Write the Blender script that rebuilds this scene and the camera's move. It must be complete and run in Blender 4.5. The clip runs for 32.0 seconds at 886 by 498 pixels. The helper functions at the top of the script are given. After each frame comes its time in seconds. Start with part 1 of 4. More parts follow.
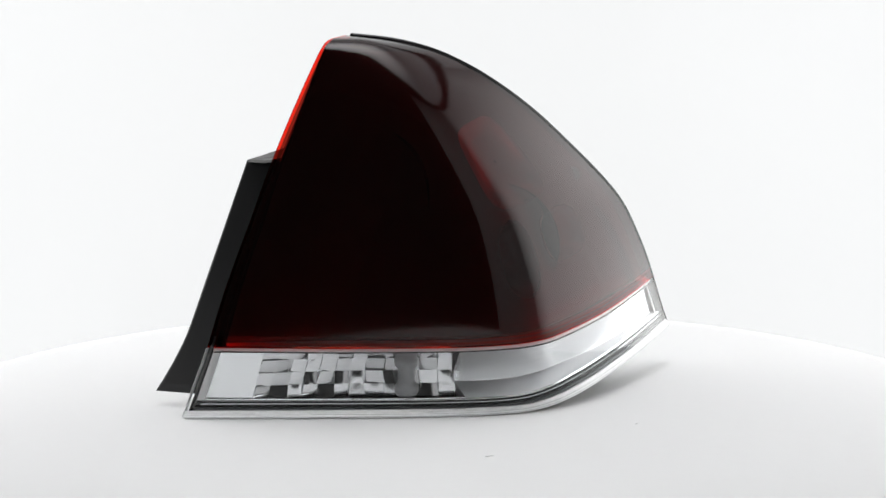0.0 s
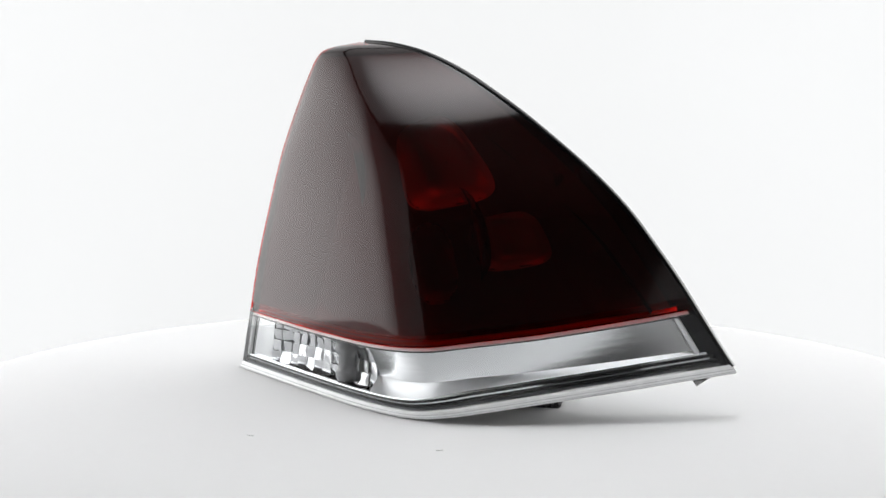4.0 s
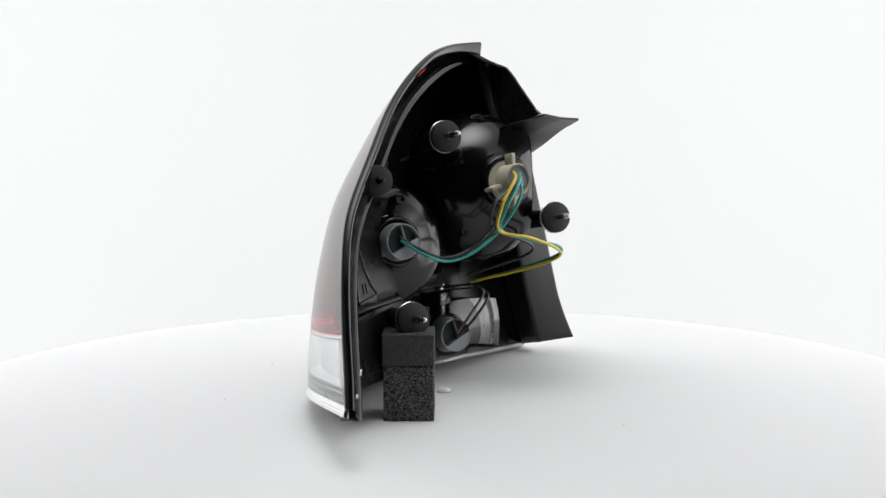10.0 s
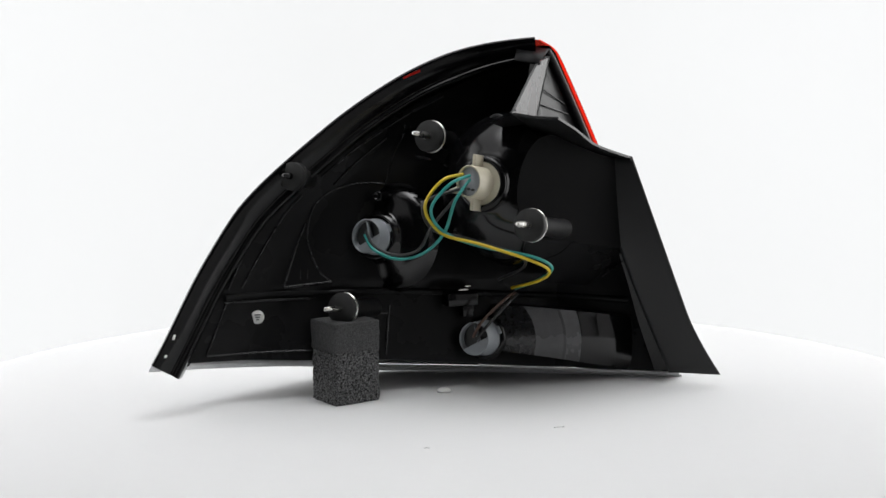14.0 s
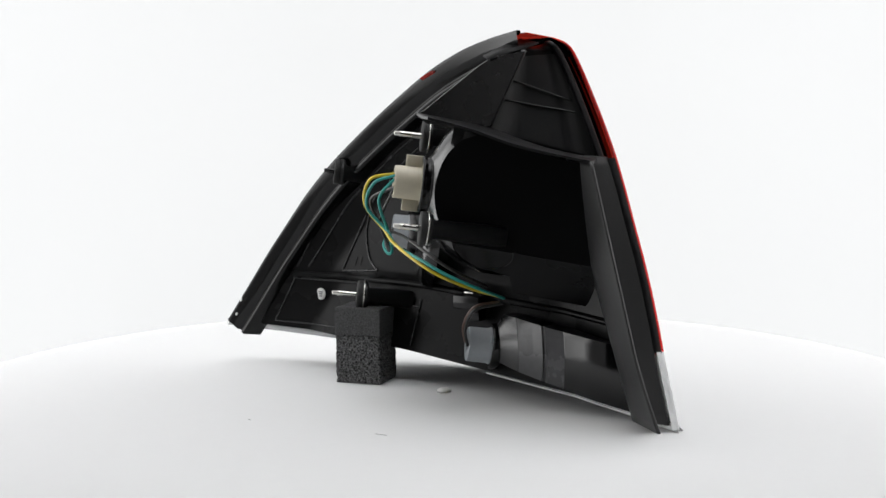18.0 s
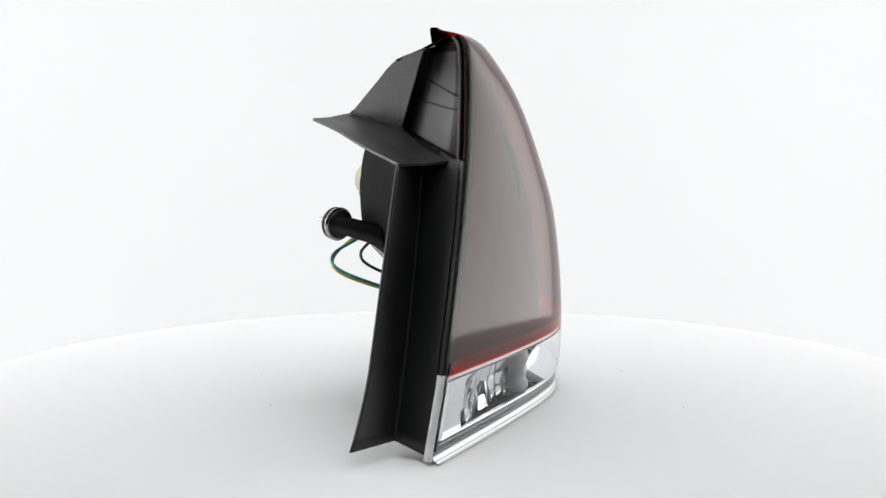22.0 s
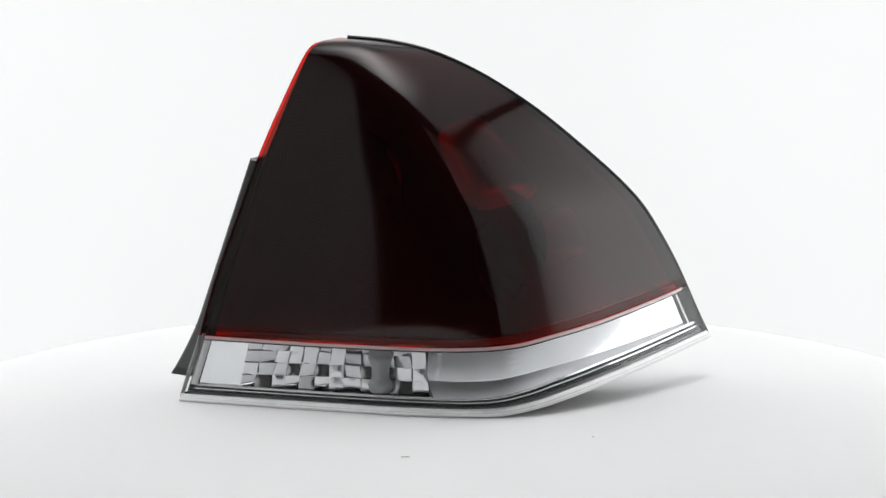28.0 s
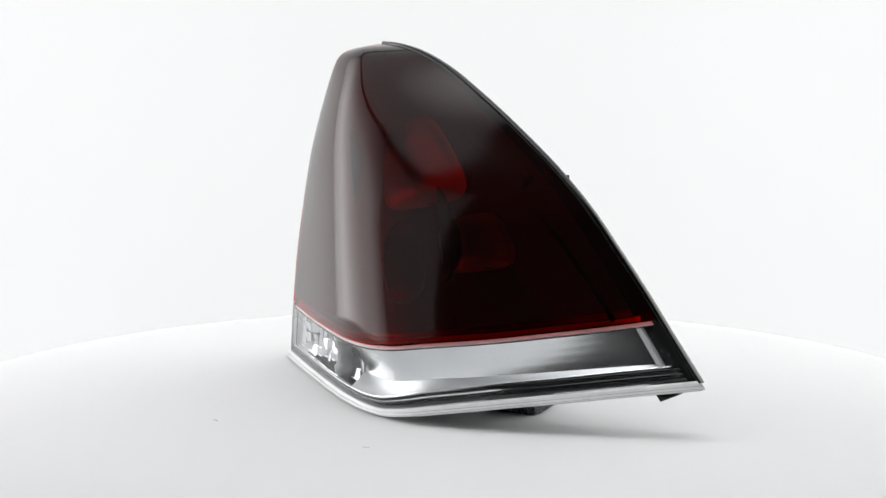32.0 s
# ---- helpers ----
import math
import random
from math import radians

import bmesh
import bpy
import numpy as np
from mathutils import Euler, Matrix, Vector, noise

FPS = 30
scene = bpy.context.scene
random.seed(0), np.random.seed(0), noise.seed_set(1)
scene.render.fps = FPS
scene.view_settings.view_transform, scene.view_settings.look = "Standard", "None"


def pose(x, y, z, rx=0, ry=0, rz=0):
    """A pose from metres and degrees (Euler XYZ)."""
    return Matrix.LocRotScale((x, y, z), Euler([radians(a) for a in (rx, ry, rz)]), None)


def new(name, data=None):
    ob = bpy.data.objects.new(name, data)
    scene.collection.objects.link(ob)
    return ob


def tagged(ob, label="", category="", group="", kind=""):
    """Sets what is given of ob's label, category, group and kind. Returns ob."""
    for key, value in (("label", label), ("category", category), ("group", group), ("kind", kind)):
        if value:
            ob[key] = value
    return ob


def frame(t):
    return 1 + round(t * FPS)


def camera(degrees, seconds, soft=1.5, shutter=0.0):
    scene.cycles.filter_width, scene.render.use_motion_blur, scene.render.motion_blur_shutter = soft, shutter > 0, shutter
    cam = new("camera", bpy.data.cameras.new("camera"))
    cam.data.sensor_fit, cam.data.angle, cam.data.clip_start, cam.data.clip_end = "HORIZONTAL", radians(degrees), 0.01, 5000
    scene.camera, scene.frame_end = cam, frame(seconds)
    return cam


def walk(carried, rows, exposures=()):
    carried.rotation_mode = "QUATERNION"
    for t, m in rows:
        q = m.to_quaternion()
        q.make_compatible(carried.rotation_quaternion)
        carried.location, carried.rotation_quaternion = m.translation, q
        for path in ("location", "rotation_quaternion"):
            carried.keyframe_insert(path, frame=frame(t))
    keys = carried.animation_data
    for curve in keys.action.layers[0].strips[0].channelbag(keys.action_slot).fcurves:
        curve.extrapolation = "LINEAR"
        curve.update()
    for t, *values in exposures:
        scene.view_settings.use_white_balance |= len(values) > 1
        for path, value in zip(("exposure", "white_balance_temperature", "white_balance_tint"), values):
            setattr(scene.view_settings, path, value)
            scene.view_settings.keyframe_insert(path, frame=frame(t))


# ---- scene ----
# A car tail light turning on a white turntable inside a photo light tent.
cam = camera(41.7, 32.0)
CAM_POSE = pose(-0.0004, -1.0, 0.2266, 84.14, 0, 0) @ pose(0, 0, 0, 0, 0, -0.2)
walk(cam, [(0.0, CAM_POSE), (32.0, CAM_POSE)])

# ---------------------------------------------------------------- light
world = bpy.data.worlds.new("studio_dark")
scene.world = world
world.use_nodes = True
world.node_tree.nodes["Background"].inputs[0].default_value = (0.9, 0.95, 1.0, 1)
world.node_tree.nodes["Background"].inputs[1].default_value = 0.02

# ---------------------------------------------------------------- materials


def node_mat(name):
    m = bpy.data.materials.new(name)
    m.use_nodes = True
    nt = m.node_tree
    return m, nt, nt.nodes["Principled BSDF"], nt.nodes["Material Output"]


def plain(name, color, rough=0.5, metal=0.0, grain=0.0, grain_scale=300.0, bump=0.0, vary=0.0, spec=0.5):
    """A Principled surface with a fine grain in colour and relief and a larger uneven tone."""
    m, nt, b, out = node_mat(name)
    b.inputs["Base Color"].default_value = (*color, 1)
    b.inputs["Roughness"].default_value = rough
    b.inputs["Metallic"].default_value = metal
    b.inputs["Specular IOR Level"].default_value = spec
    tc = nt.nodes.new("ShaderNodeTexCoord")
    if grain or vary:
        n1 = nt.nodes.new("ShaderNodeTexNoise")
        n1.inputs["Scale"].default_value = grain_scale
        n1.inputs["Detail"].default_value = 4
        nt.links.new(tc.outputs["Object"], n1.inputs["Vector"])
        n2 = nt.nodes.new("ShaderNodeTexNoise")
        n2.inputs["Scale"].default_value = 14
        n2.inputs["Detail"].default_value = 5
        nt.links.new(tc.outputs["Object"], n2.inputs["Vector"])
        mix = nt.nodes.new("ShaderNodeMix")
        mix.data_type = "RGBA"
        mix.inputs["A"].default_value = (*[c * (1 - grain) for c in color], 1)
        mix.inputs["B"].default_value = (*[min(1, c * (1 + grain)) for c in color], 1)
        nt.links.new(n1.outputs["Fac"], mix.inputs["Factor"])
        nt.links.new(mix.outputs["Result"], b.inputs["Base Color"])
        rr = nt.nodes.new("ShaderNodeMapRange")
        rr.inputs["From Min"].default_value, rr.inputs["From Max"].default_value = 0.3, 0.7
        rr.inputs["To Min"].default_value, rr.inputs["To Max"].default_value = max(0.02, rough - vary), min(1, rough + vary)
        nt.links.new(n2.outputs["Fac"], rr.inputs["Value"])
        nt.links.new(rr.outputs["Result"], b.inputs["Roughness"])
        if bump:
            bp = nt.nodes.new("ShaderNodeBump")
            bp.inputs["Strength"].default_value = bump
            bp.inputs["Distance"].default_value = 0.0006
            nt.links.new(n1.outputs["Fac"], bp.inputs["Height"])
            nt.links.new(bp.outputs["Normal"], b.inputs["Normal"])
    return m


def tinted_lens(name, tint, ior=1.5, rough=0.12, haze=None):
    """A thin polycarbonate shell: a tint for what passes, a Fresnel gloss on top."""
    m, nt, b, out = node_mat(name)
    nt.nodes.remove(b)
    tr = nt.nodes.new("ShaderNodeBsdfTransparent")
    tr.inputs["Color"].default_value = (*tint, 1)
    body = tr
    if haze:
        # the dye scatters a little of the light
        df = nt.nodes.new("ShaderNodeBsdfDiffuse")
        df.inputs["Color"].default_value = (*haze, 1)
        body = nt.nodes.new("ShaderNodeMixShader")
        body.inputs[0].default_value = 0.12
        nt.links.new(tr.outputs[0], body.inputs[1])
        nt.links.new(df.outputs[0], body.inputs[2])
    gl = nt.nodes.new("ShaderNodeBsdfGlossy")
    gl.inputs["Roughness"].default_value = rough
    lw = nt.nodes.new("ShaderNodeLayerWeight")
    lw.inputs["Blend"].default_value = 0.5
    pw = nt.nodes.new("ShaderNodeMath")
    pw.operation = "POWER"
    pw.inputs[1].default_value = 5
    nt.links.new(lw.outputs["Facing"], pw.inputs[0])
    f0 = ((ior - 1) / (ior + 1)) ** 2
    fr = nt.nodes.new("ShaderNodeMath")
    fr.operation = "MULTIPLY_ADD"
    fr.inputs[1].default_value, fr.inputs[2].default_value = 1 - f0, f0
    nt.links.new(pw.outputs[0], fr.inputs[0])
    mx = nt.nodes.new("ShaderNodeMixShader")
    nt.links.new(fr.outputs[0], mx.inputs[0])
    nt.links.new(body.outputs[0], mx.inputs[1])
    nt.links.new(gl.outputs[0], mx.inputs[2])
    nt.links.new(mx.outputs[0], out.inputs["Surface"])
    return m


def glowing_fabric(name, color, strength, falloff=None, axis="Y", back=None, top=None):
    """White tent fabric that glows by itself, in place of lamps outside it."""
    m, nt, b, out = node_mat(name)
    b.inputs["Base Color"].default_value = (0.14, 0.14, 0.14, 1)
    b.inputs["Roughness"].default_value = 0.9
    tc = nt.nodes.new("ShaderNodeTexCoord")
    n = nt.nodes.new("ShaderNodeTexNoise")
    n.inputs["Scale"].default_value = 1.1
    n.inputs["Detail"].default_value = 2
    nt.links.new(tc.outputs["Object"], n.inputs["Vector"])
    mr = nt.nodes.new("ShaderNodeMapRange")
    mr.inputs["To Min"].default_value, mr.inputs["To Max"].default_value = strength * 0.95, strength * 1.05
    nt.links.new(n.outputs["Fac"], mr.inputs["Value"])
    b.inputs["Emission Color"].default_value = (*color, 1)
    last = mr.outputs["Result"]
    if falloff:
        # no lamp stands behind; the glow is graded towards one end or spot
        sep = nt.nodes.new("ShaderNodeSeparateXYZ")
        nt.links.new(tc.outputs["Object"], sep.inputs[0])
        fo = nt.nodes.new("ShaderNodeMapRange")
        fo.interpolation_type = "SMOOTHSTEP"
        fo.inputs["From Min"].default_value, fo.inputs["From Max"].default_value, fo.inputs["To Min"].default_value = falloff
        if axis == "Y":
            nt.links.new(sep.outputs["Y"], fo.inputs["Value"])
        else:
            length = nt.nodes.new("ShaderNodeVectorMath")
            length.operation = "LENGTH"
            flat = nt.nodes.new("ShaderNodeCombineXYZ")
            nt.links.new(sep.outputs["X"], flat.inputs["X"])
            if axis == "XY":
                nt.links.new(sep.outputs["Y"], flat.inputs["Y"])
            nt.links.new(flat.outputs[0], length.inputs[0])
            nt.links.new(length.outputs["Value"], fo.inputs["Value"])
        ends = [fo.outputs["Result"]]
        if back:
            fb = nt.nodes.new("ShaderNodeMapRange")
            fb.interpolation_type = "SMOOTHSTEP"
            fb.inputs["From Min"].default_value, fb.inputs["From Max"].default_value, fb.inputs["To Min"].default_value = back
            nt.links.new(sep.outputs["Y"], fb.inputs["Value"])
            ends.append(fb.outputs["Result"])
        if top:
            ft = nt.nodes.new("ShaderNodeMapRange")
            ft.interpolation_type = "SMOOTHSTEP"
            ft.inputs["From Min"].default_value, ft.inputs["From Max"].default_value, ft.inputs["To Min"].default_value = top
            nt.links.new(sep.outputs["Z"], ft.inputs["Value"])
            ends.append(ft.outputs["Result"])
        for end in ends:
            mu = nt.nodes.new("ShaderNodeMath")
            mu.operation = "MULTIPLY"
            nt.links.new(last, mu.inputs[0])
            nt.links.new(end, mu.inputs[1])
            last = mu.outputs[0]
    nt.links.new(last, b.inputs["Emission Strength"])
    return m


SMOKED = tinted_lens("smoked_red_polycarbonate", (0.30, 0.018, 0.010), rough=0.085, haze=(0.038, 0.016, 0.015))
CLEAR = tinted_lens("clear_polycarbonate", (0.95, 0.96, 0.965), 1.45, 0.02)
RED = tinted_lens("red_acrylic", (0.86, 0.026, 0.010), 1.28, 0.16)
BLACK = plain("black_moulded_plastic", (0.003, 0.003, 0.0034), 0.16, 0, 0.25, 500, 0.10, 0.06, 0.33)
MATTE = plain("fine_grained_black_plastic", (0.0060, 0.0060, 0.0064), 0.28, 0, 0.25, 700, 0.12, 0.06, 0.13)
DULL = plain("dull_black_plastic", (0.0060, 0.0060, 0.0064), 0.48, 0, 0.25, 700, 0.10, 0.08, 0.09)
DEEP = plain("deep_black_plastic", (0.0045, 0.0045, 0.0048), 0.55, 0, 0.25, 700, 0.08, 0.06, 0.02)
GLOSSY = plain("glossy_black_plastic", (0.003, 0.003, 0.0034), 0.13, 0, 0.25, 500, 0.06, 0.05, 0.5)
WHITE_REFLECTOR = plain("white_reflector_plastic", (0.80, 0.80, 0.80), 0.35, 0, 0.05, 200)
EDGE_CLEAR = plain("clear_edge_and_disc_light", (0.84, 0.845, 0.85), 0.18, 0, 0.12, 160, 0, 0.06, 0.6)
HEM = tinted_lens("dark_red_acrylic", (0.62, 0.018, 0.008))
# lighter black for the ribs: edge highlights partly put into the colour
RIBEDGE = plain("lifted_black_plastic", (0.014, 0.014, 0.015), 0.26, 0, 0.3, 300, 0, 0.1, 0.5)
DRUM = plain("grey_black_plastic", (0.060, 0.060, 0.063), 0.30, 0, 0.2, 200, 0.06, 0.06, 0.5)
SHEEN = plain("sheen_black_plastic", (0.008, 0.008, 0.0085), 0.26, 0, 0.25, 900, 0.15, 0.08)
SATIN = plain("satin_black_plastic", (0.008, 0.008, 0.0085), 0.42, 0, 0.25, 900, 0.25, 0.08, 0.46)
RUBBER = plain("black_rubber", (0.010, 0.010, 0.010), 0.75, 0, 0.3, 700, 0.3, 0.1)
STEEL = plain("zinc_plated_steel", (0.62, 0.61, 0.58), 0.28, 1.0, 0.1, 400, 0, 0.1)
CHROME = plain("vacuum_chrome", (0.86, 0.87, 0.88), 0.06, 1.0, 0.03, 40, 0, 0.03)
FACET = plain("soft_chrome", (0.72, 0.72, 0.73), 0.14, 1.0, 0.03, 40, 0, 0.04)
SATIN_CHROME = plain("satin_chrome", (0.66, 0.67, 0.69), 0.46, 1.0, 0.03, 40, 0, 0.04)
RED_SOLID = plain("red_acrylic_solid", (0.45, 0.015, 0.008), 0.25, 0, 0.1, 60, 0, 0.05)
BEZEL = plain("dull_silver_bezel", (0.11, 0.11, 0.113), 0.42, 1.0, 0.05, 40, 0, 0.05)
FLOOR_CHROME = plain("floor_chrome", (0.78, 0.78, 0.79), 0.42, 1.0, 0.02, 40, 0, 0.03)
BAND_CHROME = plain("band_chrome", (0.86, 0.865, 0.87), 0.20, 1.0, 0.02, 40, 0, 0.03)
HOLDER = plain("grey_holder_plastic", (0.28, 0.28, 0.285), 0.30, 0, 0.1, 200, 0, 0.05)
INNER_CHROME = plain("chamber_chrome", (0.36, 0.36, 0.37), 0.45, 1.0, 0.03, 40, 0, 0.05)
BEIGE = plain("beige_nylon", (0.50, 0.46, 0.36), 0.42, 0, 0.08, 300, 0.1, 0.08)
GREY = plain("grey_nylon", (0.27, 0.29, 0.31), 0.42, 0, 0.08, 300, 0.1, 0.08)
LIP_GREY = plain("pale_grey_plastic", (0.34, 0.34, 0.35), 0.3, 0, 0.12, 160, 0, 0.08)
SMOKE_GREY = plain("grey_translucent_plastic", (0.09, 0.09, 0.095), 0.3, 0, 0.15, 200, 0.1, 0.08)
YELLOW = plain("yellow_wire_sheath", (0.62, 0.46, 0.02), 0.4, 0, 0.08, 300, 0, 0.05)
TEAL = plain("teal_wire_sheath", (0.02, 0.27, 0.24), 0.4, 0, 0.08, 300, 0, 0.05)
DARKWIRE = plain("black_wire_sheath", (0.018, 0.018, 0.018), 0.4, 0, 0.1, 300, 0, 0.05)
BROWN = plain("brown_wire_sheath", (0.10, 0.06, 0.045), 0.45, 0, 0.1, 300, 0, 0.05)
WHITE_LABEL = plain("white_sticker_and_slot_light", (0.75, 0.75, 0.73), 0.5, 0, 0.05, 300)


def foam_mat(name, dark, light, cells, share):
    """Open-cell foam: glints on cell walls and dark pores painted as a speckle, with a cellular relief."""
    m, nt, b, out = node_mat(name)
    tc = nt.nodes.new("ShaderNodeTexCoord")
    vo = nt.nodes.new("ShaderNodeTexVoronoi")
    vo.inputs["Scale"].default_value = cells
    nt.links.new(tc.outputs["Object"], vo.inputs["Vector"])
    n2 = nt.nodes.new("ShaderNodeTexNoise")
    n2.inputs["Scale"].default_value = cells * 0.9
    n2.inputs["Detail"].default_value = 3
    nt.links.new(tc.outputs["Object"], n2.inputs["Vector"])
    rp = nt.nodes.new("ShaderNodeValToRGB")
    rp.color_ramp.elements[0].position, rp.color_ramp.elements[0].color = 0.35, (*dark, 1)
    rp.color_ramp.elements[1].position, rp.color_ramp.elements[1].color = share, (*light, 1)
    nt.links.new(n2.outputs["Fac"], rp.inputs["Fac"])
    nt.links.new(rp.outputs["Color"], b.inputs["Base Color"])
    b.inputs["Roughness"].default_value = 0.8
    b.inputs["Specular IOR Level"].default_value = 0.25
    bp = nt.nodes.new("ShaderNodeBump")
    bp.inputs["Strength"].default_value, bp.inputs["Distance"].default_value = 1.0, 0.0012
    nt.links.new(vo.outputs["Distance"], bp.inputs["Height"])
    nt.links.new(bp.outputs["Normal"], b.inputs["Normal"])
    return m


FOAM_SOFT = foam_mat("charcoal_cut_foam", (0.038, 0.038, 0.039), (0.15, 0.15, 0.153), 1300, 0.74)
FOAM_COARSE = foam_mat("black_coarse_foam", (0.003, 0.003, 0.003), (0.28, 0.28, 0.285), 700, 0.88)
SCUFF = plain("grey_scuff", (0.50, 0.50, 0.50), 0.7)
DISC = plain("white_matte_acrylic", (0.53, 0.532, 0.534), 0.9, 0, 0.01, 90, 0, 0.08, 0.0)
# opal acrylic lets light wander under its surface
disc_shader = DISC.node_tree.nodes["Principled BSDF"]
disc_shader.inputs["Subsurface Weight"].default_value = 1.0
disc_shader.inputs["Subsurface Radius"].default_value = (1.0, 1.0, 1.0)
disc_shader.inputs["Subsurface Scale"].default_value = 0.025
# backdrop, panels and roof: brightness put in as graded glow, without lamps
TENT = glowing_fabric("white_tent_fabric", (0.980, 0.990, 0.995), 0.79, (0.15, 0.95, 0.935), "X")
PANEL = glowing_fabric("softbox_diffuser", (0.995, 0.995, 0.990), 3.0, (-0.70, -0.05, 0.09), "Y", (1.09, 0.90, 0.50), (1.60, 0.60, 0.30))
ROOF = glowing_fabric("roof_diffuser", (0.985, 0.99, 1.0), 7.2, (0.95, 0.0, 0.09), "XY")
GREYCLOTH = plain("light_grey_cloth", (0.30, 0.295, 0.295), 0.9, 0, 0.05, 60)
DARKCLOTH = plain("dark_studio_cloth", (0.02, 0.02, 0.02), 0.9, 0, 0.2, 60)

# ---------------------------------------------------------------- helpers


def mesh_ob(name, bm, mat, smooth=True):
    me = bpy.data.meshes.new(name)
    bmesh.ops.recalc_face_normals(bm, faces=bm.faces[:])
    bm.to_mesh(me)
    bm.free()
    for p in me.polygons:
        p.use_smooth = smooth
    me.materials.append(mat)
    return new(name, me)


def part(name, bm, mat, parent, label="", smooth=True):
    ob = mesh_ob(name, bm, mat, smooth)
    ob.parent = parent
    return tagged(ob, label=label) if label else ob


def grid_bm(rows, close=False):
    """A sheet through rows of points."""
    bm = bmesh.new()
    vs = [[bm.verts.new(p) for p in r] for r in rows]
    n = len(vs[0])
    for a, b in zip(vs, vs[1:]):
        for i in range(n if close else n - 1):
            j = (i + 1) % n
            try:
                bm.faces.new((a[i], a[j], b[j], b[i]))
            except ValueError:
                pass
    bmesh.ops.remove_doubles(bm, verts=bm.verts[:], dist=1e-6)
    return bm


def thick(bm, t):
    """Gives a sheet a thickness, keeping its first surface: a second skin, and a rim along the open edges."""
    bmesh.ops.recalc_face_normals(bm, faces=bm.faces[:])
    bm.normal_update()
    old, rim = bm.faces[:], [e for e in bm.edges if len(e.link_faces) == 1]
    twin = {v: bm.verts.new(v.co - v.normal * t) for v in bm.verts[:]}
    for f in old:
        bm.faces.new([twin[v] for v in reversed(f.verts)])
    for e in rim:
        a, b = e.verts
        bm.faces.new((a, b, twin[b], twin[a]))
    return bm


def frame_of(axis):
    w = Vector(axis).normalized()
    u = w.cross(Vector((0, 0, 1)))
    u = u.normalized() if u.length > 1e-4 else Vector((1, 0, 0))
    return u, w.cross(u).normalized() * -1, w


def turned(center, axis, profile, n=40, squash=1.0, caps=True):
    """A body of revolution: profile rows are (distance along axis, radius)."""
    u, v, w = frame_of(axis)
    c = Vector(center)
    rows = [[c + w * d + (u * math.cos(2 * math.pi * k / n) + v * math.sin(2 * math.pi * k / n) * squash) * r for k in range(n)] for d, r in profile]
    bm = bmesh.new()
    vs = [[bm.verts.new(p) for p in r] for r in rows]
    for a, b in zip(vs, vs[1:]):
        for i in range(n):
            bm.faces.new((a[i], a[(i + 1) % n], b[(i + 1) % n], b[i]))
    if caps:
        for r, ring in ((profile[0][1], vs[0]), (profile[-1][1], vs[-1])):
            if r > 1e-4:
                bm.faces.new(ring)
    return bm


def box_bm(center, axes, half, bevel=0.0):
    """A bevelled box with its own axes."""
    c = Vector(center)
    ax = [Vector(a).normalized() for a in axes]
    bm = bmesh.new()
    vs = {}
    for i in (-1, 1):
        for j in (-1, 1):
            for k in (-1, 1):
                vs[i, j, k] = bm.verts.new(c + ax[0] * half[0] * i + ax[1] * half[1] * j + ax[2] * half[2] * k)
    for f in (((-1, -1, -1), (-1, 1, -1), (1, 1, -1), (1, -1, -1)), ((-1, -1, 1), (1, -1, 1), (1, 1, 1), (-1, 1, 1)),
              ((-1, -1, -1), (1, -1, -1), (1, -1, 1), (-1, -1, 1)), ((-1, 1, -1), (-1, 1, 1), (1, 1, 1), (1, 1, -1)),
              ((-1, -1, -1), (-1, -1, 1), (-1, 1, 1), (-1, 1, -1)), ((1, -1, -1), (1, 1, -1), (1, 1, 1), (1, -1, 1))):
        bm.faces.new([vs[k] for k in f])
    if bevel:
        bmesh.ops.bevel(bm, geom=bm.edges[:], offset=bevel, segments=2, affect="EDGES", profile=0.5)
    return bm


def smooth_path(pts, per=10):
    """Catmull-Rom through points."""
    p = [Vector(q) for q in pts]
    p = [p[0] * 2 - p[1]] + p + [p[-1] * 2 - p[-2]]
    out = []
    for i in range(1, len(p) - 2):
        for k in range(per):
            t = k / per
            a, b, c, d = p[i - 1], p[i], p[i + 1], p[i + 2]
            out.append(0.5 * ((2 * b) + (c - a) * t + (2 * a - 5 * b + 4 * c - d) * t * t + (3 * b - a - 3 * c + d) * t ** 3))
    return out + [p[-2]]


def tube_bm(pts, r, n=10, per=10):
    path = smooth_path(pts, per)
    rows = []
    u = None
    for i, c in enumerate(path):
        w = (path[min(i + 1, len(path) - 1)] - path[max(i - 1, 0)]).normalized()
        if u is None:
            u = w.orthogonal().normalized()
        u = (u - w * u.dot(w)).normalized()
        v = w.cross(u)
        rows.append([c + (u * math.cos(2 * math.pi * k / n) + v * math.sin(2 * math.pi * k / n)) * r for k in range(n)])
    bm = grid_bm(rows, close=True)
    return bm


def poly_plate(pts, t):
    """A flat-ish plate from its outline, given a thickness."""
    bm = bmesh.new()
    bm.faces.new([bm.verts.new(p) for p in pts])
    return thick(bm, t)


# ---------------------------------------------------------------- shape of the lamp
# Edges of the lens by height: the inner edge (at the boot lid) and the outer edge (at the wing).
IN_Z = [-0.004, 0.0234, 0.0483, 0.0742, 0.1003, 0.1266, 0.1533, 0.1806, 0.2083, 0.2365, 0.2653, 0.283, 0.2951, 0.2985, 0.304]
IN_X = [0.2005, 0.1904, 0.1805, 0.1726, 0.1640, 0.1545, 0.1441, 0.1346, 0.1243, 0.1131, 0.1012, 0.0935, 0.0882, 0.0862, 0.0770]
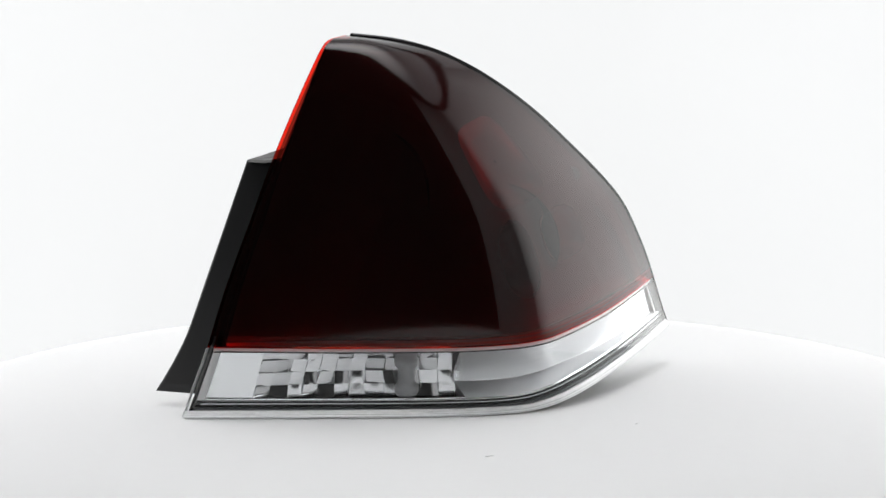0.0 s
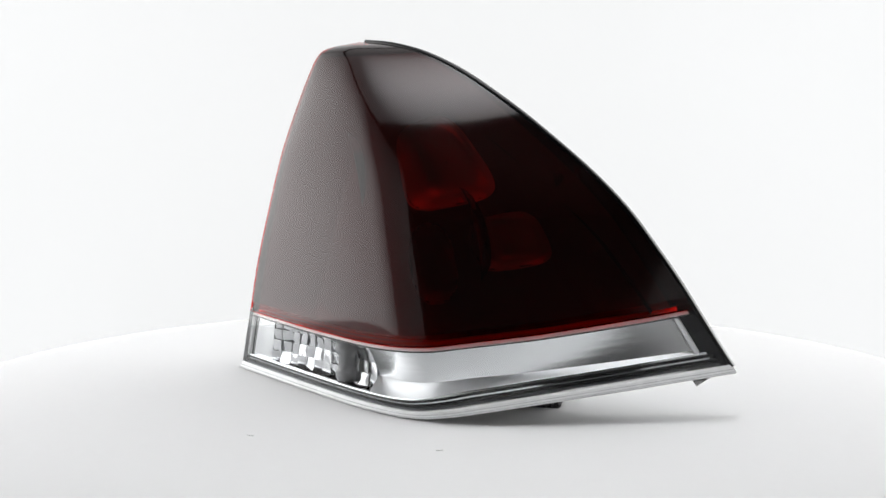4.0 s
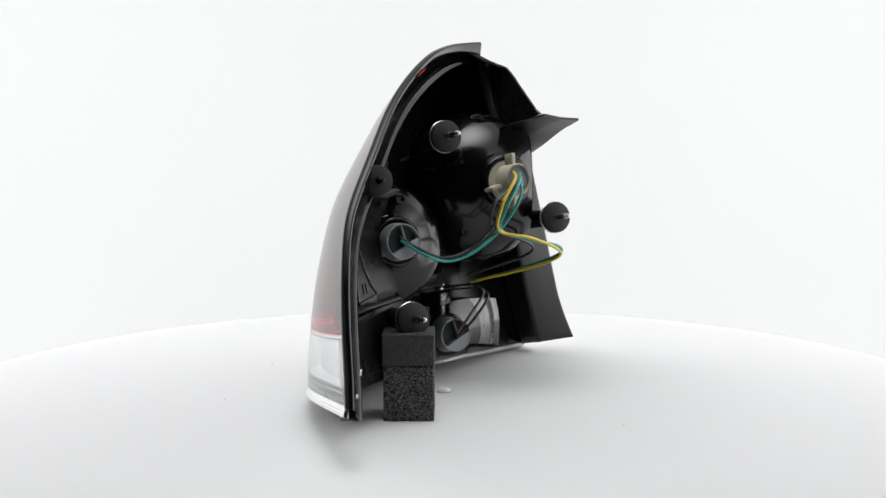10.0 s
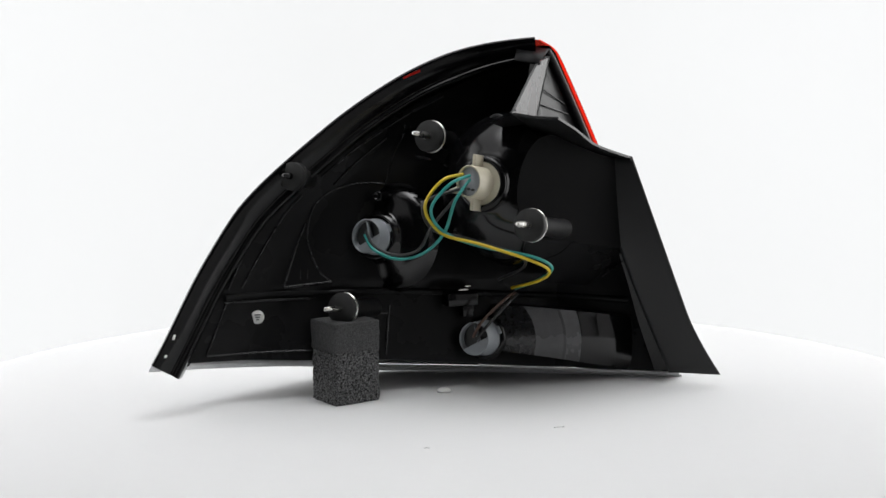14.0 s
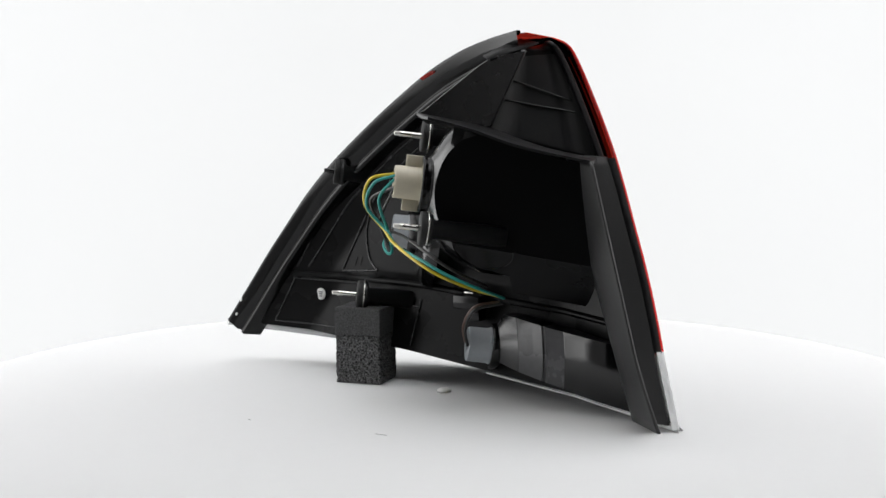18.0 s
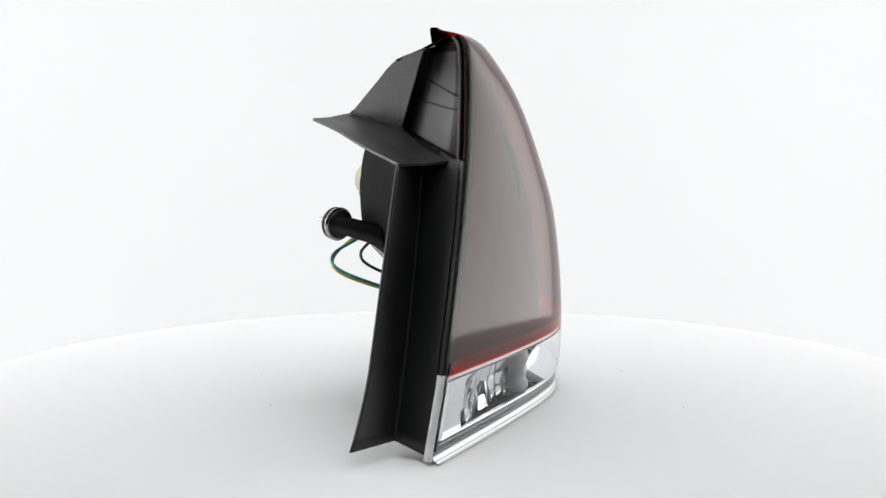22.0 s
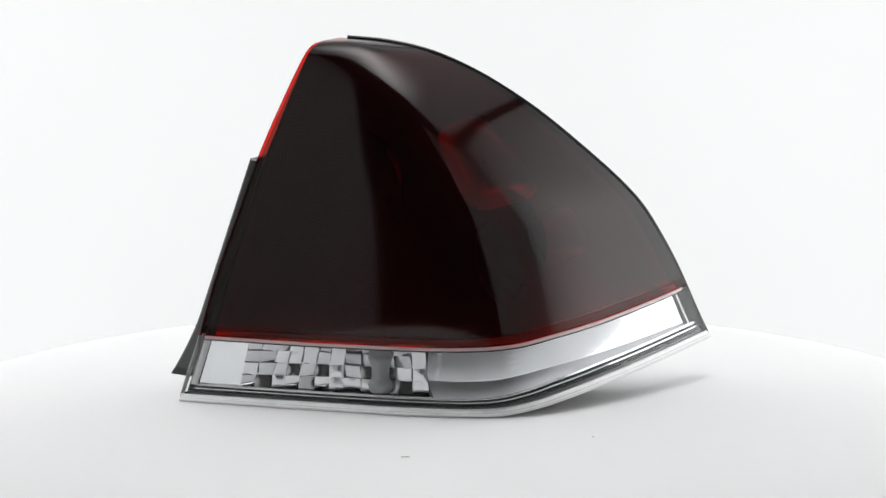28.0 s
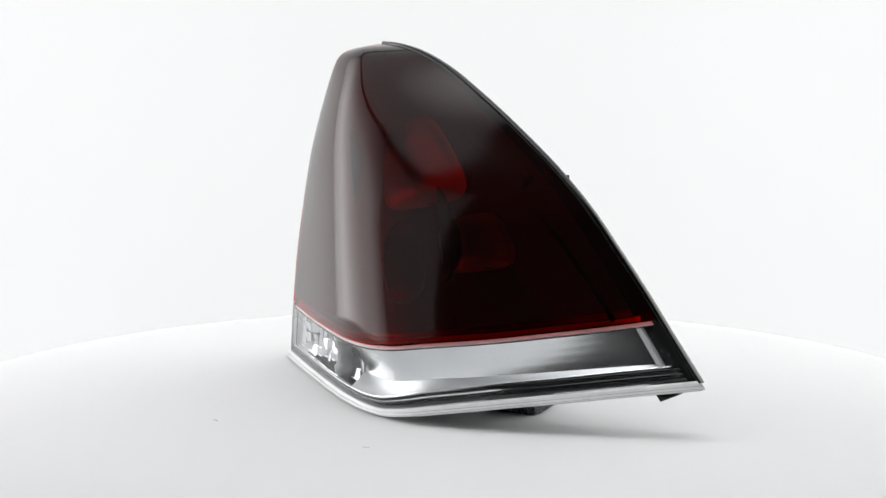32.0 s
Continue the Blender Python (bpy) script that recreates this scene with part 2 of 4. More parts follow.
IN_Y = [0.1092, 0.1088, 0.1083, 0.1074, 0.1062, 0.1043, 0.1018, 0.0990, 0.0955, 0.0899, 0.0832, 0.0785, 0.0745, 0.0690, 0.0400]
OUT_Z = [-0.004, 0.0371, 0.0576, 0.077, 0.0973, 0.1177, 0.1383, 0.1595, 0.1789, 0.198, 0.2177, 0.2383, 0.2579, 0.2761, 0.2921, 0.3005, 0.304]
OUT_X = [-0.224, -0.2066, -0.1990, -0.1925, -0.1859, -0.1780, -0.1684, -0.1582, -0.1424, -0.1239, -0.1036, -0.0822, -0.0573, -0.0298, 0.0030, 0.0370, 0.0764]
OUT_Y = [-0.170, -0.1414, -0.1310, -0.1200, -0.1094, -0.0983, -0.0863, -0.0751, -0.0645, -0.0536, -0.0397, -0.0248, -0.0099, 0.0032, 0.0197, 0.0330, 0.0390]
# Slope of a level section over its chord: two nearly flat faces that meet in a rounded crest.
G_S = [0, 0.05, 0.157, 0.257, 0.35, 0.425, 0.475, 0.52, 0.57, 0.65, 0.75, 0.85, 0.95, 1]
G_D = [0.558, 0.553, 0.546, 0.528, 0.495, 0.405, 0.26, 0.05, -0.27, -0.47, -0.57, -0.64, -0.68, -0.69]
# Share of that bulge, and the drift of its crest towards the inner edge, by height.
K_Z = [-0.004, 0.0, 0.03, 0.05, 0.07, 0.09, 0.12, 0.15, 0.18, 0.21, 0.225, 0.24, 0.255, 0.27, 0.285, 0.295, 0.304]
K_K = [0.962, 0.970, 1.000, 1.004, 1.000, 0.988, 0.965, 0.94, 0.92, 0.90, 0.885, 0.86, 0.835, 0.80, 0.70, 0.61, 0.55]
W_W = [1.0, 1.0, 1.0, 1.0, 1.0, 1.0, 0.985, 0.965, 0.94, 0.905, 0.885, 0.86, 0.84, 0.82, 0.80, 0.80, 0.80]


def softened(xs, ys, width, n=400):
    """A table as a smooth function."""
    g = np.linspace(xs[0], xs[-1], n)
    y = np.interp(g, xs, ys)
    step = (xs[-1] - xs[0]) / (n - 1)
    r = max(1, int(width / step))
    k = np.exp(-0.5 * (np.arange(-3 * r, 3 * r + 1) / r) ** 2)
    k /= k.sum()
    ext = np.concatenate([2 * y[0] - y[3 * r:0:-1], y, 2 * y[-1] - y[-2:-3 * r - 2:-1]])
    sm = np.convolve(ext, k, "valid")
    return lambda v: float(np.interp(v, g, sm))


def summed(slope, n=800):
    """A smooth profile from its slope, brought back to nothing at its end."""
    g = np.linspace(0, 1, n)
    h = np.concatenate([[0], np.cumsum([slope((a + b) / 2) / (n - 1) for a, b in zip(g, g[1:])])])
    h -= g * h[-1]
    return lambda v: float(np.interp(v, g, h))


def edge_curve(xs, ys, zs, width=0.010, n=600):
    """A smooth edge through points, as x and y by height."""
    p = np.array([xs, ys, zs]).T
    arc = np.concatenate([[0], np.cumsum(np.linalg.norm(np.diff(p, axis=0), axis=1))])
    g = np.linspace(0, arc[-1], n)
    f = [softened(list(arc), list(p[:, k]), width, n) for k in range(3)]
    q = np.array([[f[k](v) for k in range(3)] for v in g])
    q[:, 2] = np.maximum.accumulate(q[:, 2]) + np.arange(n) * 1e-9
    return (lambda z: float(np.interp(z, q[:, 2], q[:, 0]))), (lambda z: float(np.interp(z, q[:, 2], q[:, 1])))


in_x, in_y = edge_curve(IN_X, IN_Y, IN_Z, 0.007)
out_x, out_y = edge_curve(OUT_X, OUT_Y, OUT_Z, 0.013)
bulge, k_of, crest_of = summed(softened(G_S, G_D, 0.028)), softened(K_Z, K_K, 0.014), softened(K_Z, W_W, 0.016)
Z_TOP = 0.304
CH_A, CH_N = Vector((0.848, 0.529, 0)), Vector((-0.529, 0.848, 0))


def section(s, z, inset=0.0):
    """The lens surface at the share s of the chord (0 inner edge, 1 outer edge) and the height z; inset moves it into the lamp."""
    a, b = Vector((in_x(z), in_y(z))), Vector((out_x(z), out_y(z)))
    d = b - a
    n = Vector((d.y, -d.x)).normalized()
    if n.y < 0:
        n = -n
    p = a + d * s + n * (bulge(max(s, 0) ** crest_of(z)) * k_of(z) * d.length - inset)
    return Vector((p.x, p.y, z))


z_foot = softened([0, 0.13, 0.35, 0.5, 0.56, 0.62, 0.72, 0.82, 0.91, 1], [-0.0011, -0.0011, -0.0011, -0.0003, 0.0040, 0.0092, 0.0172, 0.0242, 0.0305, 0.0362], 0.015)
z_band = softened([0, 0.2, 0.4, 0.5, 0.56, 0.62, 0.74, 0.83, 0.92, 1], [0.0555, 0.0547, 0.0552, 0.0566, 0.0585, 0.0625, 0.0690, 0.0750, 0.0810, 0.0870], 0.015)


def foot_scale(s):
    """The mouldings along the foot stand higher towards the wing."""
    return float(np.interp(s, [0, 0.45, 0.6, 1], [1, 1, 1.28, 1.28]))


def sill(s):
    """Lower edge of the reflectors in the clear band."""
    return z_foot(s) + 0.0138 * foot_scale(s)


S_STEPS = [i / 72 for i in range(73)]


def level(s, w):
    """Height on the smoked part: w 0 at the band, 1 at the tip."""
    zb = z_band(s)
    return zb + (Z_TOP - zb) * w


# ---------------------------------------------------------------- studio
TABLE = -0.0012       # height of the disc
GLOW_Y = -0.28        # centre of the glow put into the roof cloth


def make_turntable():
    root = new("turntable")
    tagged(root, "plain white round turntable disc with a small centre cap", "turntable")
    R = 0.461
    prof = [(0.0, 0.001), (0.0, 0.2), (0.0, R - 0.004), (-0.001, R - 0.001), (-0.004, R), (-0.020, R), (-0.022, R - 0.002), (-0.022, 0.001)]
    part("disc", turned((0, 0, TABLE), (0, 0, 1), prof, 180), DISC, root)
    part("centre_cap", turned((0, 0, TABLE), (0, 0, 1), [(0, 0.0062), (0.0012, 0.0060), (0.0026, 0.0042), (0.0032, 0.0018), (0.0033, 0.0005)], 24), WHITE_LABEL, root, "small white plastic centre cap")
    rnd = random.Random(4)
    for x, y, L in ((0.115, -0.10, 0.010), (0.03, -0.18, 0.004), (-0.16, 0.1, 0.005), (-0.05, 0.2, 0.006)):
        a = rnd.uniform(0, 3)
        part("scratch", box_bm((x, y, TABLE + 0.00015), ((math.cos(a), math.sin(a), 0), (-math.sin(a), math.cos(a), 0), (0, 0, 1)), (L / 2, 0.0005, 0.00015)), SCUFF, root, "faint grey scuff")
    return root


def wall_arc(R, a0, a1, z0, z1, n):
    """A curved wall standing round the turntable; angles in degrees from straight behind it, to the right."""
    rows = [[(R * math.sin(math.radians(a0 + (a1 - a0) * i / n)), R * math.cos(math.radians(a0 + (a1 - a0) * i / n)), z) for i in range(n + 1)] for z in (z0, (z0 + z1) / 2, z1)]
    return thick(grid_bm(rows), 0.01)


def make_tent():
    tagged(mesh_ob("backdrop", wall_arc(1.46, -41, 41, -0.75, 1.66, 44), TENT), "white fabric backdrop with its own graded glow", "backdrop", kind="structure")
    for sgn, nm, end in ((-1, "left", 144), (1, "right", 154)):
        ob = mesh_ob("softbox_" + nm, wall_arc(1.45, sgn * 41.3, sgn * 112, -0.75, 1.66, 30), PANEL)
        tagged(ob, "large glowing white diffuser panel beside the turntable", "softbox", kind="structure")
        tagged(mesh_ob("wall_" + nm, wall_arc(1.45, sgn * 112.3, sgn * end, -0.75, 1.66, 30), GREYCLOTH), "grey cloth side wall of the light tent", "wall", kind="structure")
    # roof, open towards the front
    rows = []
    for k in range(15):
        x = 1.40 * math.sin(math.pi / 2 * (k / 7 - 1))
        far = math.sqrt(1.42 ** 2 - x * x)
        near = -min(0.88, far)
        rows.append([(x, near + (far - near) * i / 12 - GLOW_Y, 0) for i in range(13)])
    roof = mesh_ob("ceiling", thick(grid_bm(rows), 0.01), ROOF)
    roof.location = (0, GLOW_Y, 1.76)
    tagged(roof, "white cloth roof of the light tent, glowing round one spot", "ceiling", kind="structure")
    bm = turned((0, 0, -0.75), (0, 0, 1), [(0.0, 0.001), (0.0, 3.2), (-0.02, 3.2), (-0.02, 0.001)], 64)
    tagged(mesh_ob("floor", bm, plain("white_floor_cloth", (0.75, 0.76, 0.77), 0.8, 0, 0.03, 60)), "white cloth floor under the turntable", "floor", kind="structure")
    # dark room behind the camera
    for name, c, h in (("wall_back", (0, -3.1, 0.65), (2.0, 0.05, 1.4)), ("wall_left", (-2.0, -1.4, 0.65), (0.05, 1.7, 1.4)), ("wall_right", (2.0, -1.4, 0.65), (0.05, 1.7, 1.4)), ("ceiling_dark", (0, -0.6, 2.1), (2.0, 2.6, 0.05))):
        tagged(mesh_ob(name, box_bm(c, ((1, 0, 0), (0, 1, 0), (0, 0, 1)), h), DARKCLOTH), "dark studio wall around the light tent", "wall", kind="structure")
    # pedestal under the disc
    ob = mesh_ob("turntable_base", turned((0, 0, -0.75), (0, 0, 1), [(0, 0.25), (0.02, 0.26), (0.70, 0.22), (0.728, 0.22)], 64), DISC)
    tagged(ob, "white round base under the turntable disc", "base", kind="structure")


make_tent()
turntable = make_turntable()

# ---------------------------------------------------------------- tail light
lamp = new("tail_light")
tagged(lamp, "smoked red car tail light with clear lower band and black housing", "tail light")
BACK = Vector((-0.28, -0.953, 0.115)).normalized()      # mounting axis, out of the back


def chord(z):
    return math.hypot(out_x(z) - in_x(z), out_y(z) - in_y(z))


def lip_share(z):
    """The share of the chord that the unsmoked red lip takes."""
    return min(0.85, 0.0023 / max(chord(z), 1e-4))


def strip(name, profile, mat, label="", s0=0.0, s1=1.0, foot=True, n=72):
    """A moulding along the lens: profile rows are (height over the foot or band, inset)."""
    rows = []
    for dz, ins in profile:
        r = []
        for i in range(n + 1):
            q = s0 + (s1 - s0) * i / n
            z = z_foot(q) + dz * foot_scale(q) if foot else z_band(q) + dz
            if ins < 0 and foot:
                ins_q = ins * float(np.interp(q, [0, 0.36, 0.52, 1], [1, 1, 0.3, 0.3]))
            else:
                ins_q = ins
            r.append(section(q, z, min(ins_q, 0.8 * depth_at(q, z) + 0.0025)))
        rows.append(r)
    return part(name, grid_bm(rows), mat, lamp, label)


def lens_parts():
    rows, lip = [], []
    for j in range(49):
        w = (1 - (1 - j / 48) ** 1.5) * 0.9995
        r = []
        for i in range(97):
            q = i / 96
            zz = max(level(q, w), z_band(q) + 0.0094)
            e = lip_share(zz)
            r.append(section(e + (1 - e) * q, zz))
        rows.append(r)
        z0 = level(0.0, w)
        lip.append([section(lip_share(z0) * k / 4, z0) for k in range(5)])
    part("smoked_lens", grid_bm(rows), SMOKED, lamp, "dark smoked red glossy lens")
    part("red_lip", grid_bm(lip), RED, lamp, "bright red unsmoked edge of the lens")
    # the lens edge turned back round the housing
    rows = []
    for i in range(61):
        z = 0.058 + 0.238 * i / 60
        p = section(0.0, z)
        rows.append([p, p + Vector((0.0004, -0.0018, 0)), p + Vector((0.0002, -0.0036, 0))])
    part("lip_return", grid_bm(rows), HEM, lamp, "red lens edge turned back round the housing")
    rows = []
    for i in range(61):
        p = section(0.0, 0.056 + 0.148 * i / 60)
        rows.append([p + Vector((0.0006, -0.0024, 0)), p + Vector((0.0004, -0.0050, 0)), p + Vector((-0.0012, -0.0078, 0)), p + Vector((-0.0040, -0.0080, 0))])
    part("edge_seal", grid_bm(rows), SATIN, lamp, "black seal between lens edge and fin")
    rows = []
    for i in range(9):
        z = 0.001 + 0.056 * i / 8
        p = section(0.0, z)
        rows.append([p, p + Vector((0.0006, -0.0035, 0)), p + Vector((0.0002, -0.0066, 0))])
    part("clear_return", grid_bm(rows), EDGE_CLEAR, lamp, "clear lens edge turned back round the housing")
    for k in range(34):
        p = section(0.0, 0.004 + 0.050 * k / 33)
        part("prism_rib", tube_bm([p + Vector((0.0009, -0.0008, 0)), p + Vector((0.0010, -0.0034, 0))], 0.00045, 5, 1), EDGE_CLEAR, lamp)
    for lo, hi, mat, label in ((-0.0002, 0.0015, RED, "bright red line above the clear band"), (0.0015, 0.0024, HEM, "dark red line above the clear band"), (0.0024, 0.0042, RED, "bright red line above the clear band"), (0.0042, 0.0060, HEM, "dark red line above the clear band"), (0.0060, 0.0070, RED, "bright red line above the clear band"), (0.0070, 0.0096, HEM, "dark red line above the clear band")):
        strip("red_hem", [(lo, 0), (hi, 0)], mat, label, 0.01, 1.0, False)
    strip("band_top_trim", [(-0.0031, 0.0016), (-0.0003, 0.0016), (-0.0003, 0.004)], WHITE_REFLECTOR, "white trim under the red lens", 0.012, 0.985, False)
    rows = [[section(q, z_foot(q) + 0.004 + (z_band(q) - 0.0004 - z_foot(q) - 0.004) * j / 8) for q in S_STEPS] for j in range(9)]
    part("clear_lens", grid_bm(rows), CLEAR, lamp, "clear glossy lower lens band")
    strip("seam_line", [(-0.0040, 0.0004), (-0.0033, 0.0004), (-0.0033, 0.003), (-0.0040, 0.003)], BLACK, "thin dark seam in the clear band", 0.012, 0.99, False)
    strip("clear_lip", [(0.0, 0.003), (0.0, -0.0050), (0.0008, -0.0054), (0.0013, -0.0038), (0.0022, -0.0034), (0.0027, -0.0018), (0.0034, -0.0010), (0.0050, -0.0006), (0.0054, 0.003), (0.0, 0.003)], EDGE_CLEAR, "clear plastic lip along the foot")
    for lo, hi in (((0.0010, -0.0053), (0.0012, -0.0046)), ((0.0025, -0.0034), (0.0027, -0.0027))):
        strip("lip_line", [lo, hi], LIP_GREY, "fine grey line along the clear lip")
    strip("grey_rebate", [(0.0058, 0.0015), (0.0075, 0.0015), (0.0075, 0.004)], SMOKE_GREY, "grey rebate inside the clear band", 0.012, 0.985)
    for lo, hi in ((0.0076, 0.0102), (0.0110, 0.0130)):
        strip("sealing_line", [(lo, 0.0010), (hi, 0.0010), (hi, 0.006), (lo, 0.006), (lo, 0.0010)], BLACK, "dark glue line inside the clear band", 0.012, 0.985)
    strip("sill_line", [(0.0102, 0.0014), (0.0110, 0.0014)], CHROME, "", 0.02, 0.975)
    strip("sill_trim", [(0.0131, 0.0010), (0.0142, 0.0010), (0.0148, 0.0040), (0.0138, 0.006)], CHROME, "bright sill trim inside the clear band", 0.02, 0.975)
    # upright frames at both ends of the clear band
    for name, s0, s1 in (("end_frame", 0.012, 0.024), ("end_frame", 0.957, 0.963)):
        rows = []
        for q, ins in ((s0, 0.001), (s1, 0.001), (s1, 0.006)):
            rows.append([section(q, sill(q) + (z_band(q) - sill(q) - 0.002) * k / 6, min(ins, 0.5 * depth_at(q, 0.04))) for k in range(7)])
        part(name, grid_bm(rows), WHITE_REFLECTOR, lamp, "bright upright frame inside the clear band")
    # ribbed strip at the band's outer end
    for k in range(26):
        w = 0.06 + 0.88 * k / 25
        q = 0.975
        a, b = section(0.970, z_foot(q) + 0.008 + (z_band(q) - z_foot(q) - 0.009) * w, 0.001), section(0.984, z_foot(q) + 0.008 + (z_band(q) - z_foot(q) - 0.009) * w, 0.001)
        part("prism_rib", tube_bm([a, b], 0.0004, 5, 1), CLEAR, lamp)
    # dark wall just inside the lip
    rows = []
    for i in range(61):
        z = 0.006 + (0.284 - 0.006) * i / 60
        e = min(0.5, 0.0060 / chord(z))
        rows.append([section(e, z, 0.0008), section(e, z, 0.004), section(e * 1.2, z, 0.007)])
    part("inner_wall", grid_bm(rows), BLACK, lamp)


def depth_at(s, z):
    """How far the lens stands out from its chord."""
    return bulge(max(s, 0) ** crest_of(z)) * k_of(z) * chord(z)


def outer_edge(z):
    return Vector((out_x(z), out_y(z), z))


def flange_part():
    zs = [0.041 + (0.3035 - 0.041) * (1 - (1 - i / 70) ** 1.6) for i in range(71)]
    path = [outer_edge(z) for z in zs]
    prof = [(0.0006, 0.0004), (-0.0018, 0.0002), (-0.0024, -0.0010), (-0.0024, -0.0050), (-0.0014, -0.0062), (0.0008, -0.0062), (0.0145, -0.0050), (0.0158, -0.0026), (0.0185, -0.0024), (0.0192, -0.0046), (0.0225, -0.0046), (0.0240, -0.0010), (0.0285, 0.014)]
    rows = []
    for i, p in enumerate(path):
        t = (path[min(i + 1, 70)] - path[max(i - 1, 0)]).normalized()
        inward = t.cross(CH_N).normalized()
        if inward.z > 0 and inward.dot(CH_A) < 0:
            inward = -inward
        if inward.dot(Vector((0.05, 0.03, 0.12)) - p) < 0:
            inward = -inward
        proud = float(np.interp(p.z, [0.06, 0.16], [0.45, 1.0]))
        taper = min(1.0, (Vector((0.085, 0.05, 0.30)) - p).length / 0.09)
        rows.append([p + inward * (a * (0.6 + 0.4 * taper) if a > 0 else a * proud) + CH_N * b for a, b in prof])
    part("flange", grid_bm(rows), BLACK, lamp, "black moulded flange along the outer edge")


panel_foot = softened([0, 0.155, 0.22, 0.28, 0.43, 0.566, 0.7, 0.837, 1], [0.0405, 0.0357, 0.0338, 0.0315, 0.0280, 0.0215, 0.0146, 0.0076, 0.0030], 0.02)


def panel_point(s, w):
    """The back panel: s 0 at the outer edge, 1 at the inner edge; w 0 at the foot, 1 at the tip."""
    z0 = panel_foot(s)
    z = z0 + (0.300 - z0) * w
    a, b = Vector((out_x(z), out_y(z), z)), Vector((in_x(z), in_y(z), z))
    off = 0.021 if z > 0.09 else 0.026
    off = min(off * min(1, s / 0.1), 0.5 * depth_at(1 - s, z) - 0.0008)
    return a.lerp(b, s) + CH_N * off


def back_panel():
    rows = [[panel_point(0.004 + 0.972 * i / 60, j / 50) for i in range(61)] for j in range(51)]
    part("back_panel", grid_bm(rows), MATTE, lamp, "glossy black moulded back panel")
    # floor of the housing, between panel and lens foot
    rows = []
    for i in range(61):
        s = 0.004 + 0.99 * i / 60
        p = panel_point(s, 0)
        q = section(1 - s, z_foot(1 - s) + 0.0075, min(0.004, 0.4 * depth_at(1 - s, 0.02)))
        rows.append([p, p.lerp(q, 0.5), q])
    part("housing_floor", grid_bm(rows), MATTE, lamp)
    # pale strip added under the housing for the lit disc seen there
    rows = [[panel_point(0.62 + 0.34 * i / 40, 0) - CH_N * 0.0006 + Vector((0, 0, dz)) for i in range(41)] for dz in (-0.0004, -0.0018)]
    part("disc_light_strip", thick(grid_bm(rows), 0.0015), EDGE_CLEAR, lamp, "pale strip standing for the lit disc under the housing")


lens_parts()
flange_part()
back_panel()


